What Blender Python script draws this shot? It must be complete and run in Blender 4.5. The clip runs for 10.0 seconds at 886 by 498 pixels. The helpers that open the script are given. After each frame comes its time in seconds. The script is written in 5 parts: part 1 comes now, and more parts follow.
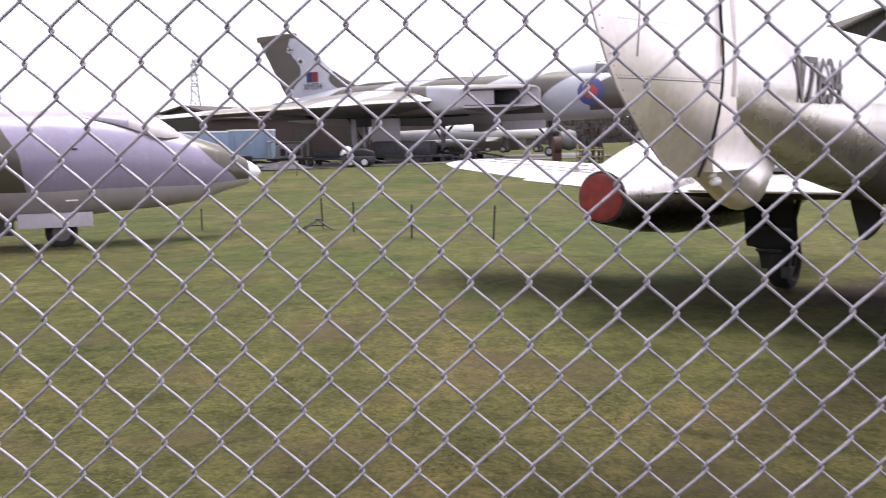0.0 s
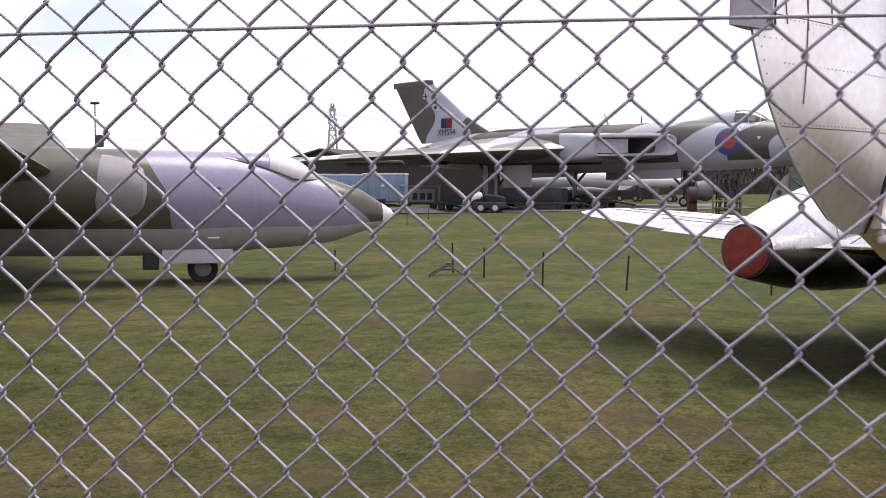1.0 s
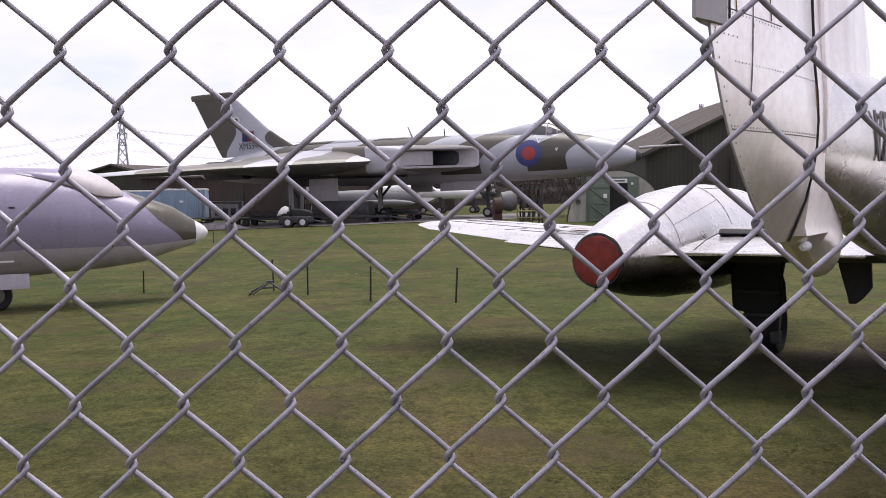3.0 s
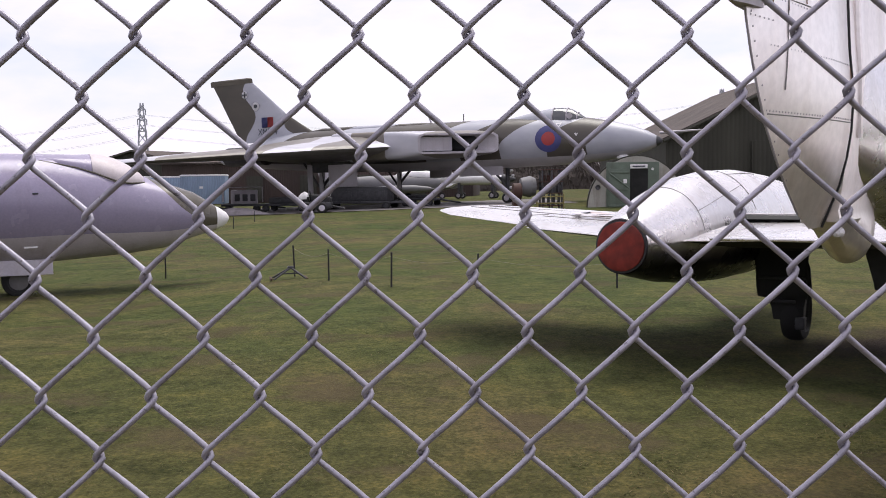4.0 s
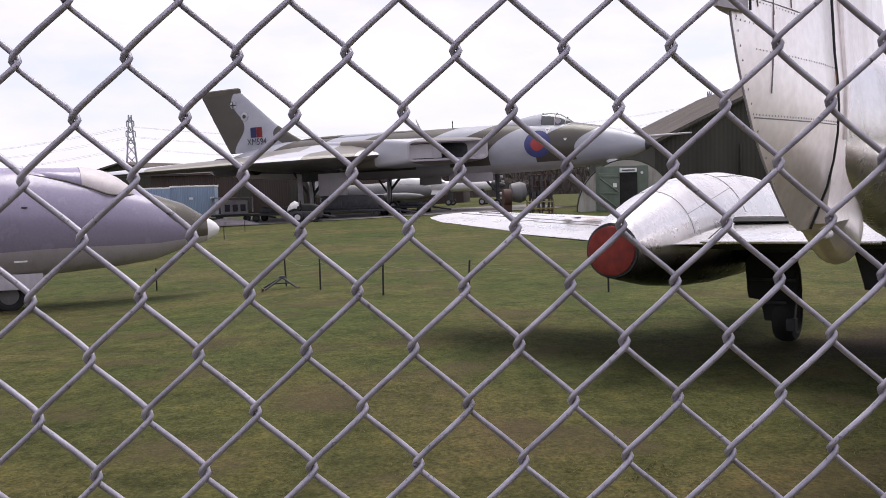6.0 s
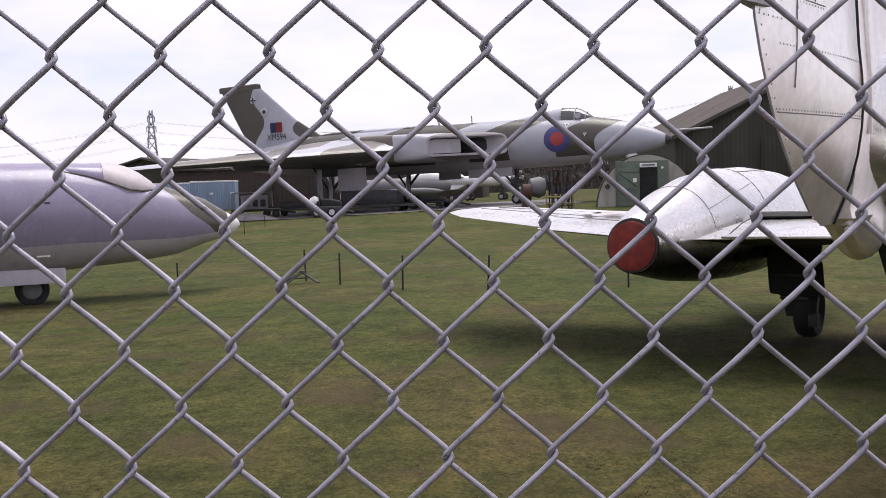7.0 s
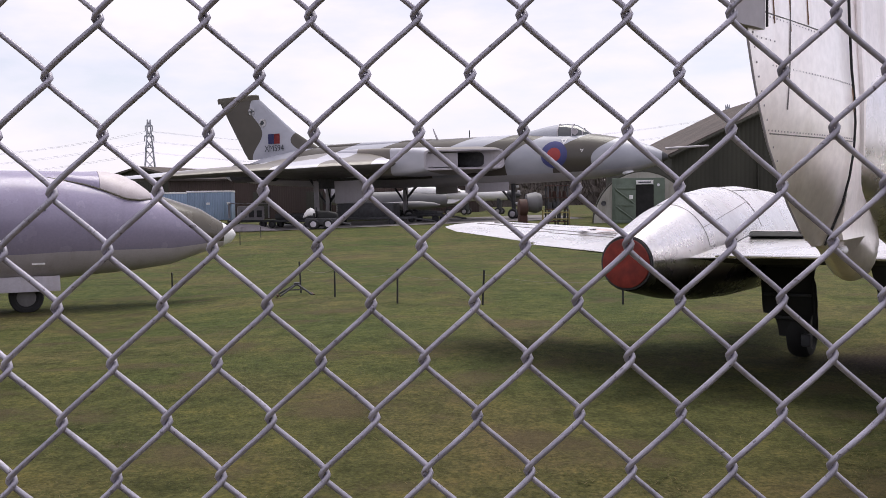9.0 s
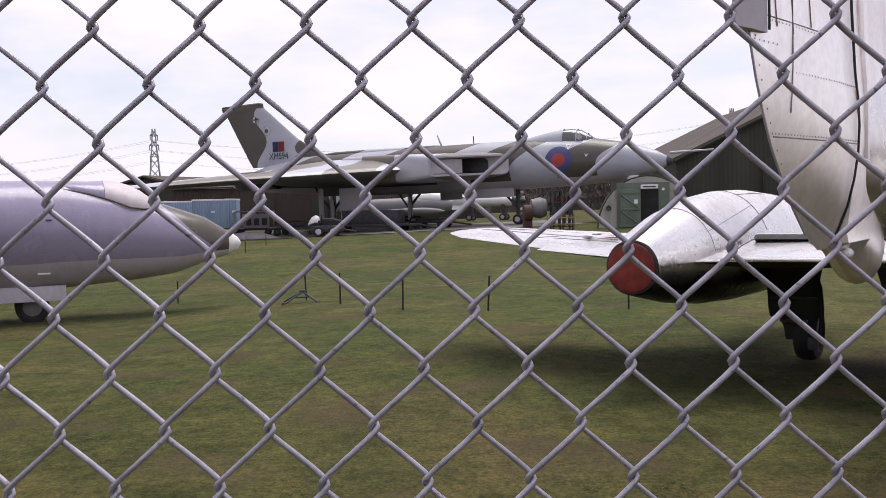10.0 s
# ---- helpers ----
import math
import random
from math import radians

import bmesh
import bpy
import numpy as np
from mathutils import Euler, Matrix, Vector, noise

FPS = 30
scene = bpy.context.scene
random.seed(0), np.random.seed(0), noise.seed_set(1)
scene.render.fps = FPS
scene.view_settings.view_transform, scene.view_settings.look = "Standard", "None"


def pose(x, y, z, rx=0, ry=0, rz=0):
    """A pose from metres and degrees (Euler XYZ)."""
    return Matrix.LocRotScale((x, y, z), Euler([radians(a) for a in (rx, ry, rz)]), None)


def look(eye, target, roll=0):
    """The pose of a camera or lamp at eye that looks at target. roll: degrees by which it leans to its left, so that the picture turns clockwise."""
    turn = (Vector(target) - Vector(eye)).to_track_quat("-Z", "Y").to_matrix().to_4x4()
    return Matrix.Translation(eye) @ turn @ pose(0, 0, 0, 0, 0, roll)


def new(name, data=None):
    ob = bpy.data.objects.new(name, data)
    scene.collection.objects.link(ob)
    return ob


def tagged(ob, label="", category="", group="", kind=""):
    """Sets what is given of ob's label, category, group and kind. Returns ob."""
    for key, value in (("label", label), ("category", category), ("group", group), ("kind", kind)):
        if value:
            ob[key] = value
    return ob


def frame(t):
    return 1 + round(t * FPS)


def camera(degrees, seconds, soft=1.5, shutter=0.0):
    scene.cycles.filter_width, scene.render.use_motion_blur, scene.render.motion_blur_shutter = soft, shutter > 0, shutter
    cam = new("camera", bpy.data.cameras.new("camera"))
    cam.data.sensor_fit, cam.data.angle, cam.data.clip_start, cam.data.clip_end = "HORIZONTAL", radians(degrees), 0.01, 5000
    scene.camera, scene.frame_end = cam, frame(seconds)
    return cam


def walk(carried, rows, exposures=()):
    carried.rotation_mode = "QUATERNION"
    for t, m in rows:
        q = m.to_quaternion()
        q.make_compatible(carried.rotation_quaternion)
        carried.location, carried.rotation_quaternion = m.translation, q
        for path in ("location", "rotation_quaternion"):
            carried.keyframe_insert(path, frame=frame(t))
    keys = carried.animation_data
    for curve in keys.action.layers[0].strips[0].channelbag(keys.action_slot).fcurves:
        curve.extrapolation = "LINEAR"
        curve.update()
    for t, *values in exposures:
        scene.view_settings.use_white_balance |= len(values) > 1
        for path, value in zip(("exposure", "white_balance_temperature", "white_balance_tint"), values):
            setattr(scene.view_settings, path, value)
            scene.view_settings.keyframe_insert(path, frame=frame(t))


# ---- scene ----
cam = camera(48.79, 10.0, soft=0.8, shutter=0.3)

PATH = [
    (0.0, 0.7002, -1.1663, 1.5991, 1.61, -6.56, -0.96),
    (0.5, 0.6892, -1.1294, 1.6067, 6.99, -4.90, -0.34),
    (0.8, 0.6686, -1.0927, 1.6027, 8.84, -4.03, -0.08),
    (1.0, 0.6328, -1.0596, 1.5987, 9.08, -3.83, 0.32),
    (1.5, 0.4401, -0.9691, 1.5923, 4.80, -4.07, 1.04),
    (2.0, 0.2892, -0.8299, 1.5876, -0.00, -4.32, 0.85),
    (2.2, 0.2543, -0.7588, 1.5838, -0.10, -4.13, 0.45),
    (3.3, 0.1636, -0.6422, 1.5997, -3.05, -2.96, -0.81),
    (3.5, 0.1537, -0.6404, 1.5987, -2.97, -3.05, -0.86),
    (4.0, 0.1399, -0.6302, 1.5981, -1.48, -3.91, -0.70),
    (4.5, 0.1335, -0.6271, 1.6013, -0.91, -3.83, -0.81),
    (5.0, 0.1326, -0.6252, 1.6008, -1.35, -3.58, -1.21),
    (5.5, 0.1377, -0.6278, 1.6023, -1.93, -3.61, -1.53),
    (5.7, 0.1408, -0.6339, 1.6033, -2.17, -3.48, -1.63),
    (7.0, 0.1323, -0.6420, 1.6038, -0.88, -3.78, -1.68),
    (7.5, 0.1371, -0.6519, 1.6054, -1.46, -3.47, -1.03),
    (8.0, 0.1474, -0.6647, 1.6100, -1.34, -3.29, -1.11),
    (8.5, 0.1466, -0.6700, 1.6119, -1.26, -3.03, -1.04),
    (9.0, 0.1411, -0.6584, 1.6093, -1.14, -2.98, -0.75),
    (9.5, 0.1402, -0.6507, 1.6080, -0.92, -2.81, -0.86),
    (10.0, 0.1457, -0.6535, 1.6095, -0.84, -2.61, -1.28),
]


def aim(x, y, z, yaw, pitch, roll):
    a, b = radians(yaw), radians(pitch)
    way = Vector((-math.sin(a) * math.cos(b), math.cos(a) * math.cos(b), math.sin(b)))
    return look(Vector((x, y, z)), Vector((x, y, z)) + way, roll)


walk(cam, [(row[0], aim(*row[1:])) for row in PATH], exposures=[(0.0, 0.76), (0.5, 0.45), (1.0, 0.23), (2.0, 0.12), (3.5, 0.03), (5.5, 0.02), (7.0, -0.01), (10.0, -0.05)])

# ---- light: bright broken overcast, veiled high sun ----
SUN_EL, SUN_AZ = 70.0, 30.0          # degrees; azimuth clockwise from +y
world = bpy.data.worlds.new("overcast_sky")
scene.world = world
world.use_nodes = True
wn, wl = world.node_tree.nodes, world.node_tree.links
wn.clear()
w_out = wn.new("ShaderNodeOutputWorld")
w_bg = wn.new("ShaderNodeBackground")
w_bg.inputs["Strength"].default_value = 1.0
sky = wn.new("ShaderNodeTexSky")
sky.sky_type = "NISHITA"
sky.sun_disc = False
sky.sun_elevation = radians(SUN_EL)
sky.sun_rotation = radians(SUN_AZ)
sky_dim = wn.new("ShaderNodeVectorMath")
sky_dim.operation = "SCALE"
sky_dim.inputs["Scale"].default_value = 0.13
w_co = wn.new("ShaderNodeTexCoord")
w_map = wn.new("ShaderNodeMapping")
w_map.inputs["Scale"].default_value = (1.6, 1.6, 5.0)
w_noise = wn.new("ShaderNodeTexNoise")
w_noise.inputs["Scale"].default_value = 2.2
w_noise.inputs["Detail"].default_value = 7.0
w_noise.inputs["Roughness"].default_value = 0.55
w_ramp = wn.new("ShaderNodeValToRGB")
w_ramp.color_ramp.elements[0].position = 0.33
w_ramp.color_ramp.elements[0].color = (0.45, 0.45, 0.45, 1)
w_ramp.color_ramp.elements[1].position = 0.6
w_ramp.color_ramp.elements[1].color = (1, 1, 1, 1)
w_mix = wn.new("ShaderNodeMix")
w_mix.data_type = "RGBA"
w_mix.inputs["B"].default_value = (1.09, 1.015, 1.155, 1)
wl.new(w_co.outputs["Generated"], w_map.inputs["Vector"])
wl.new(w_map.outputs["Vector"], w_noise.inputs["Vector"])
wl.new(w_noise.outputs["Fac"], w_ramp.inputs["Fac"])
wl.new(sky.outputs["Color"], sky_dim.inputs[0])
wl.new(sky_dim.outputs["Vector"], w_mix.inputs["A"])
wl.new(w_ramp.outputs["Color"], w_mix.inputs["Factor"])
wl.new(w_mix.outputs["Result"], w_bg.inputs["Color"])
wl.new(w_bg.outputs["Background"], w_out.inputs["Surface"])

sun = new("sun", bpy.data.lights.new("sun", "SUN"))
sun.data.energy = 3.15
sun.data.angle = radians(40)
sun.data.color = (1.0, 0.96, 0.9)
sun_way = Vector((math.sin(radians(SUN_AZ)) * math.cos(radians(SUN_EL)), math.cos(radians(SUN_AZ)) * math.cos(radians(SUN_EL)), math.sin(radians(SUN_EL))))
sun.matrix_world = look(sun_way * 30, Vector((0, 0, 0)))


# ---- materials ----
def shade(name, rough=0.6, metal=0.0):
    m = bpy.data.materials.new(name)
    m.use_nodes = True
    nt = m.node_tree
    bs = nt.nodes["Principled BSDF"]
    bs.inputs["Roughness"].default_value = rough
    bs.inputs["Metallic"].default_value = metal
    return m, nt, bs


def tex(nt, scale, detail=4.0, stretch=(1, 1, 1), rough=0.55, kind="Object"):
    co = nt.nodes.new("ShaderNodeTexCoord")
    mp = nt.nodes.new("ShaderNodeMapping")
    mp.inputs["Scale"].default_value = stretch
    no = nt.nodes.new("ShaderNodeTexNoise")
    no.inputs["Scale"].default_value = scale
    no.inputs["Detail"].default_value = detail
    no.inputs["Roughness"].default_value = rough
    nt.links.new(co.outputs[kind], mp.inputs["Vector"])
    nt.links.new(mp.outputs["Vector"], no.inputs["Vector"])
    return no.outputs["Fac"]


def ramp(nt, fac, stops, constant=False):
    r = nt.nodes.new("ShaderNodeValToRGB")
    cr = r.color_ramp
    cr.interpolation = "CONSTANT" if constant else "LINEAR"
    while len(cr.elements) < len(stops):
        cr.elements.new(0.5)
    for e, (p, c) in zip(cr.elements, stops):
        e.position = p
        e.color = (*c, 1) if len(c) == 3 else c
    nt.links.new(fac, r.inputs["Fac"])
    return r.outputs["Color"]


def blend(nt, a, b, fac, mode="MIX"):
    mx = nt.nodes.new("ShaderNodeMix")
    mx.data_type = "RGBA"
    mx.blend_type = mode
    for key, v in (("A", a), ("B", b), ("Factor", fac)):
        if isinstance(v, (int, float)):
            mx.inputs[key].default_value = v
        elif isinstance(v, tuple):
            mx.inputs[key].default_value = (*v, 1)
        else:
            nt.links.new(v, mx.inputs[key])
    return mx.outputs["Result"]


def bump(nt, bs, fac, strength, dist=0.01):
    b = nt.nodes.new("ShaderNodeBump")
    b.inputs["Strength"].default_value = strength
    b.inputs["Distance"].default_value = dist
    nt.links.new(fac, b.inputs["Height"])
    nt.links.new(b.outputs["Normal"], bs.inputs["Normal"])


def scaled(col, k):
    return tuple(min(1.0, c * k) for c in col)


def paint(name, col, rough=0.5, metal=0.0, var=0.15, big=0.7, fine=22.0, streak=0.0, bumpy=0.06):
    """Paint with broad fading, fine grain and, if asked, rain streaks."""
    m, nt, bs = shade(name, rough, metal)
    c = ramp(nt, tex(nt, big, 5), [(0.3, scaled(col, 1 - var)), (0.7, scaled(col, 1 + var))])
    g = ramp(nt, tex(nt, fine, 3), [(0.3, (0.86, 0.86, 0.86)), (0.7, (1.06, 1.06, 1.06))])
    c = blend(nt, c, g, 0.6, "MULTIPLY")
    if streak:
        s = ramp(nt, tex(nt, 5.0, 4, (1.0, 1.0, 0.12)), [(0.52, (1, 1, 1)), (0.72, (0.62, 0.56, 0.5))])
        c = blend(nt, c, s, streak, "MULTIPLY")
    nt.links.new(c, bs.inputs["Base Color"])
    r = ramp(nt, tex(nt, 3.0, 4), [(0.3, (rough * 0.85,) * 3), (0.7, (min(1, rough * 1.2),) * 3)])
    nt.links.new(r, bs.inputs["Roughness"])
    if bumpy:
        bump(nt, bs, tex(nt, 2.2, 2), bumpy, 0.02)
    return m


GREY_LIGHT, GREEN_DARK = (0.37, 0.38, 0.43), (0.070, 0.062, 0.051)


def camouflage(name, stops, lean=0.5, wobble=2.2, scale=0.35, span=32.0, mid=3.3, light=GREY_LIGHT, dark=GREEN_DARK):
    """Two-tone disruptive paint: bands along the length, swept forward above mid and wavy. stops: (metres aft, 0 grey or 1 green)."""
    m, nt, bs = shade(name, 0.36)
    co = nt.nodes.new("ShaderNodeTexCoord")
    sep = nt.nodes.new("ShaderNodeSeparateXYZ")
    nt.links.new(co.outputs["Object"], sep.inputs[0])

    def op(kind, a, b, c=None):
        n = nt.nodes.new("ShaderNodeMath")
        n.operation = kind
        for k, v in enumerate((a, b, c)):
            if v is None:
                continue
            if isinstance(v, (int, float)):
                n.inputs[k].default_value = v
            else:
                nt.links.new(v, n.inputs[k])
        return n.outputs[0]

    waves = op("MULTIPLY", op("SUBTRACT", tex(nt, scale, 1.0), 0.5), wobble * 2)
    over = op("MAXIMUM", op("SUBTRACT", sep.outputs["Z"], mid), 0.0)
    sweep = op("MULTIPLY", op("MULTIPLY", over, over), lean)
    aft = op("ADD", op("ADD", sweep, waves), op("MULTIPLY", sep.outputs["X"], -1.0))
    c = ramp(nt, op("DIVIDE", aft, span), [(max(0.0, s / span), dark if k else light) for s, k in stops], True)
    g = ramp(nt, tex(nt, 1.3, 6, (0.6, 1, 1)), [(0.3, (0.8, 0.8, 0.82)), (0.7, (1.1, 1.08, 1.06))])
    c = blend(nt, c, g, 0.7, "MULTIPLY")
    nt.links.new(c, bs.inputs["Base Color"])
    bump(nt, bs, tex(nt, 1.5, 3), 0.05, 0.03)
    return m


M_WIRE = paint("galvanised_wire", (0.36, 0.345, 0.40), 0.42, 0.5, 0.30, 38.0, 420.0, 0.0, 0.1)
_nt = M_WIRE.node_tree
_bs = _nt.nodes["Principled BSDF"]
_speck = ramp(_nt, tex(_nt, 190.0, 4, (1, 1, 1), 0.7), [(0.60, (1, 1, 1)), (0.68, (0.25, 0.22, 0.2))])
_nt.links.new(blend(_nt, _bs.inputs["Base Color"].links[0].from_socket, _speck, 0.85, "MULTIPLY"), _bs.inputs["Base Color"])
def fin_camouflage(name):
    """Grey fin with a wavy dark rear half and a dark rounded patch at the root of the leading edge."""
    m, nt, bs = shade(name, 0.5)
    co = nt.nodes.new("ShaderNodeTexCoord")
    sep = nt.nodes.new("ShaderNodeSeparateXYZ")
    nt.links.new(co.outputs["Object"], sep.inputs[0])

    def op(kind, a, b=0.0):
        n = nt.nodes.new("ShaderNodeMath")
        n.operation = kind
        for k, v in enumerate((a, b)):
            if isinstance(v, (int, float)):
                n.inputs[k].default_value = v
            else:
                nt.links.new(v, n.inputs[k])
        return n.outputs[0]

    aft = op("MULTIPLY", sep.outputs["X"], -1.0)
    wave = op("COSINE", op("MULTIPLY", op("SUBTRACT", sep.outputs["Z"], 6.0), 2 * math.pi / 3.4))
    rear = op("GREATER_THAN", op("ADD", aft, op("MULTIPLY", wave, 0.45)), 26.95)
    dz = op("SUBTRACT", sep.outputs["Z"], 5.4)
    front = op("LESS_THAN", op("ADD", aft, op("MULTIPLY", op("MULTIPLY", dz, dz), 1.5)), 24.35)
    c = blend(nt, GREY_LIGHT, GREEN_DARK, op("MAXIMUM", rear, front))
    g = ramp(nt, tex(nt, 1.3, 6, (0.6, 1, 1)), [(0.3, (0.8, 0.8, 0.82)), (0.7, (1.1, 1.08, 1.06))])
    nt.links.new(blend(nt, c, g, 0.7, "MULTIPLY"), bs.inputs["Base Color"])
    bump(nt, bs, tex(nt, 1.5, 3), 0.05, 0.03)
    return m


M_CAMO_BODY = camouflage("camouflage_body", [(0, 0), (4.1, 1), (6.5, 0), (9.1, 1), (11.6, 0), (14.0, 1), (19.2, 0), (21.9, 1), (25.0, 0)], 0.9, 0.35, 0.35, 32.0, 3.1)
# Wing tones paler than the body's: sky light on top put into the colour.
M_CAMO_WING = camouflage("camouflage_wing", [(0, 1), (12.3, 0), (14.6, 1), (17.0, 0), (19.0, 1), (22.6, 0), (24.3, 1), (25.4, 0)], 0.0, 0.9, 0.22, light=(0.46, 0.46, 0.51), dark=(0.165, 0.148, 0.128))
M_CAMO_FIN = fin_camouflage("camouflage_fin")
M_UNDER = paint("underside_grey", (0.40, 0.385, 0.40), 0.5, 0.0, 0.12, 0.5)
M_SILVER = paint("silver_paint", (0.76, 0.74, 0.74), 0.27, 0.93, 0.12, 0.9, 30.0, 0.3, 0.04)
M_SILVER_DULL = paint("dull_silver_paint", (0.95, 0.875, 0.855), 0.32, 0.88, 0.10, 1.2, 30.0, 0.35, 0.05)
# Near-black that puts the shade under the silver jet into the colour.
M_UNDERSHADE = paint("undershade_black", (0.045, 0.042, 0.04), 0.7, 0.0, 0.3, 1.5)
M_RED = paint("red_cover", (0.20, 0.021, 0.013), 0.7, 0.0, 0.4, 9.0, 40.0, 0.5, 0.2)
M_BLACK = paint("black_rubber", (0.018, 0.018, 0.019), 0.75, 0.0, 0.3, 6.0)
M_DARKMETAL = paint("dark_metal", (0.05, 0.05, 0.055), 0.55, 0.3, 0.3, 5.0)
M_SEAGREY = paint("sea_grey_paint", (0.285, 0.255, 0.36), 0.24, 0.0, 0.10, 0.6, 26.0, 0.25, 0.04)
def shaded_silver():
    """Silver paint with the belly's shade painted in, its edge ragged and streaky."""
    m = paint("shaded_silver", (0.76, 0.74, 0.74), 0.27, 0.93, 0.12, 0.9, 30.0, 0.3, 0.04)
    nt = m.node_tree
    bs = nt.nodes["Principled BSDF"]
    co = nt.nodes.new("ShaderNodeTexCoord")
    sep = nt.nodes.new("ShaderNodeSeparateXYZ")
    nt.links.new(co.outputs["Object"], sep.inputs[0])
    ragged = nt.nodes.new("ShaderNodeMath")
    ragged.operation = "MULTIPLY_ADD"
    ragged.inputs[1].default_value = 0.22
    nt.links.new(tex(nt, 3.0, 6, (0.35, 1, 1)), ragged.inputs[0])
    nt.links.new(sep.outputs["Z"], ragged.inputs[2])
    shade_below = nt.nodes.new("ShaderNodeMapRange")
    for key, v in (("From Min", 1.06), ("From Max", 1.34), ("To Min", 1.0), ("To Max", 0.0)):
        shade_below.inputs[key].default_value = v
    nt.links.new(ragged.outputs[0], shade_below.inputs["Value"])
    c = blend(nt, bs.inputs["Base Color"].links[0].from_socket, (0.03, 0.027, 0.026), shade_below.outputs["Result"])
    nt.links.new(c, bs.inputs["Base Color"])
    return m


M_SHADED_SILVER = shaded_silver()


def sea_camouflage():
    """Sea grey with a dark green swath over the nose and green from the wing aft."""
    m = paint("sea_grey_camouflage", (0.285, 0.255, 0.36), 0.24, 0.0, 0.10, 0.6, 26.0, 0.25, 0.04)
    nt = m.node_tree
    bs = nt.nodes["Principled BSDF"]
    co = nt.nodes.new("ShaderNodeTexCoord")
    sep = nt.nodes.new("ShaderNodeSeparateXYZ")
    nt.links.new(co.outputs["Object"], sep.inputs[0])

    def op(kind, a, b):
        n = nt.nodes.new("ShaderNodeMath")
        n.operation = kind
        for k, v in enumerate((a, b)):
            if isinstance(v, (int, float)):
                n.inputs[k].default_value = v
            else:
                nt.links.new(v, n.inputs[k])
        return n.outputs[0]

    up = op("SUBTRACT", sep.outputs["Z"], 0.9)
    aft = op("ADD", op("MULTIPLY", sep.outputs["X"], -1.0), op("MULTIPLY", op("SUBTRACT", tex(nt, 1.2, 1.0), 0.5), 0.25))
    nose = op("LESS_THAN", op("SUBTRACT", aft, op("MULTIPLY", up, 1.15)), 0.5)
    rear = op("GREATER_THAN", op("SUBTRACT", aft, op("MULTIPLY", op("MULTIPLY", up, up), 0.32)), 4.5)
    c = blend(nt, bs.inputs["Base Color"].links[0].from_socket, (0.085, 0.075, 0.058), op("MAXIMUM", nose, rear))
    nt.links.new(c, bs.inputs["Base Color"])
    return m


M_SEACAMO = sea_camouflage()
M_COVER = paint("pale_pink_cover", (0.52, 0.47, 0.49), 0.5, 0.0, 0.08, 2.0, 30.0, 0.3)
M_RIM = paint("grey_rim", (0.17, 0.165, 0.17), 0.5, 0.2, 0.2, 3.0)
M_BELLY = paint("pale_belly_grey", (0.47, 0.43, 0.475), 0.45, 0.0, 0.12, 0.8, 26.0, 0.35)
M_DOORGREY = paint("pale_lilac_grey_paint", (0.56, 0.53, 0.60), 0.5, 0.0, 0.10, 1.0, 26.0, 0.3)
# Darker grey for the bomber's wing underside: its shade put into the colour.
M_WINGUNDER = paint("shaded_wing_underside", (0.12, 0.112, 0.11), 0.55, 0.0, 0.2, 0.5)
M_GREYTOP = paint("light_grey_paint", GREY_LIGHT, 0.42, 0.0, 0.12, 0.8)
M_PALEGREY = paint("pale_grey_paint", (0.40, 0.375, 0.41), 0.45, 0.0, 0.12, 0.8, 26.0, 0.3)
M_CANVAS = paint("pale_canvas", (0.30, 0.275, 0.285), 0.85, 0.0, 0.2, 3.0, 60.0, 0.4, 0.2)
M_OLIVE = paint("olive_paint", (0.085, 0.075, 0.058), 0.55, 0.0, 0.2, 0.8)
M_WHITE = paint("white_paint", (0.74, 0.73, 0.74), 0.45, 0.0, 0.06, 1.0)
M_GLASS, _nt, _bs = shade("canopy_glass", 0.08)
_bs.inputs["Base Color"].default_value = (0.06, 0.065, 0.07, 1)
_bs.inputs["Specular IOR Level"].default_value = 0.8
M_BLUE = paint("roundel_blue", (0.045, 0.05, 0.17), 0.5, 0.0, 0.15, 2.0)
M_ROUNDRED = paint("roundel_red", (0.33, 0.035, 0.035), 0.5, 0.0, 0.15, 2.0)
M_RUSTRUN = paint("rust_run", (0.28, 0.17, 0.10), 0.8)
M_WORNBLUE = paint("worn_marking_grey", (0.50, 0.47, 0.50), 0.5, 0.3, 0.2, 4.0)
M_WORNRED = paint("worn_marking_pink", (0.58, 0.45, 0.44), 0.5, 0.3, 0.2, 4.0)
M_FADED = paint("faded_lettering", (0.22, 0.21, 0.21), 0.6, 0.0, 0.3, 3.0)
M_INK = paint("dark_lettering", (0.045, 0.05, 0.06), 0.6, 0.0, 0.2, 3.0)


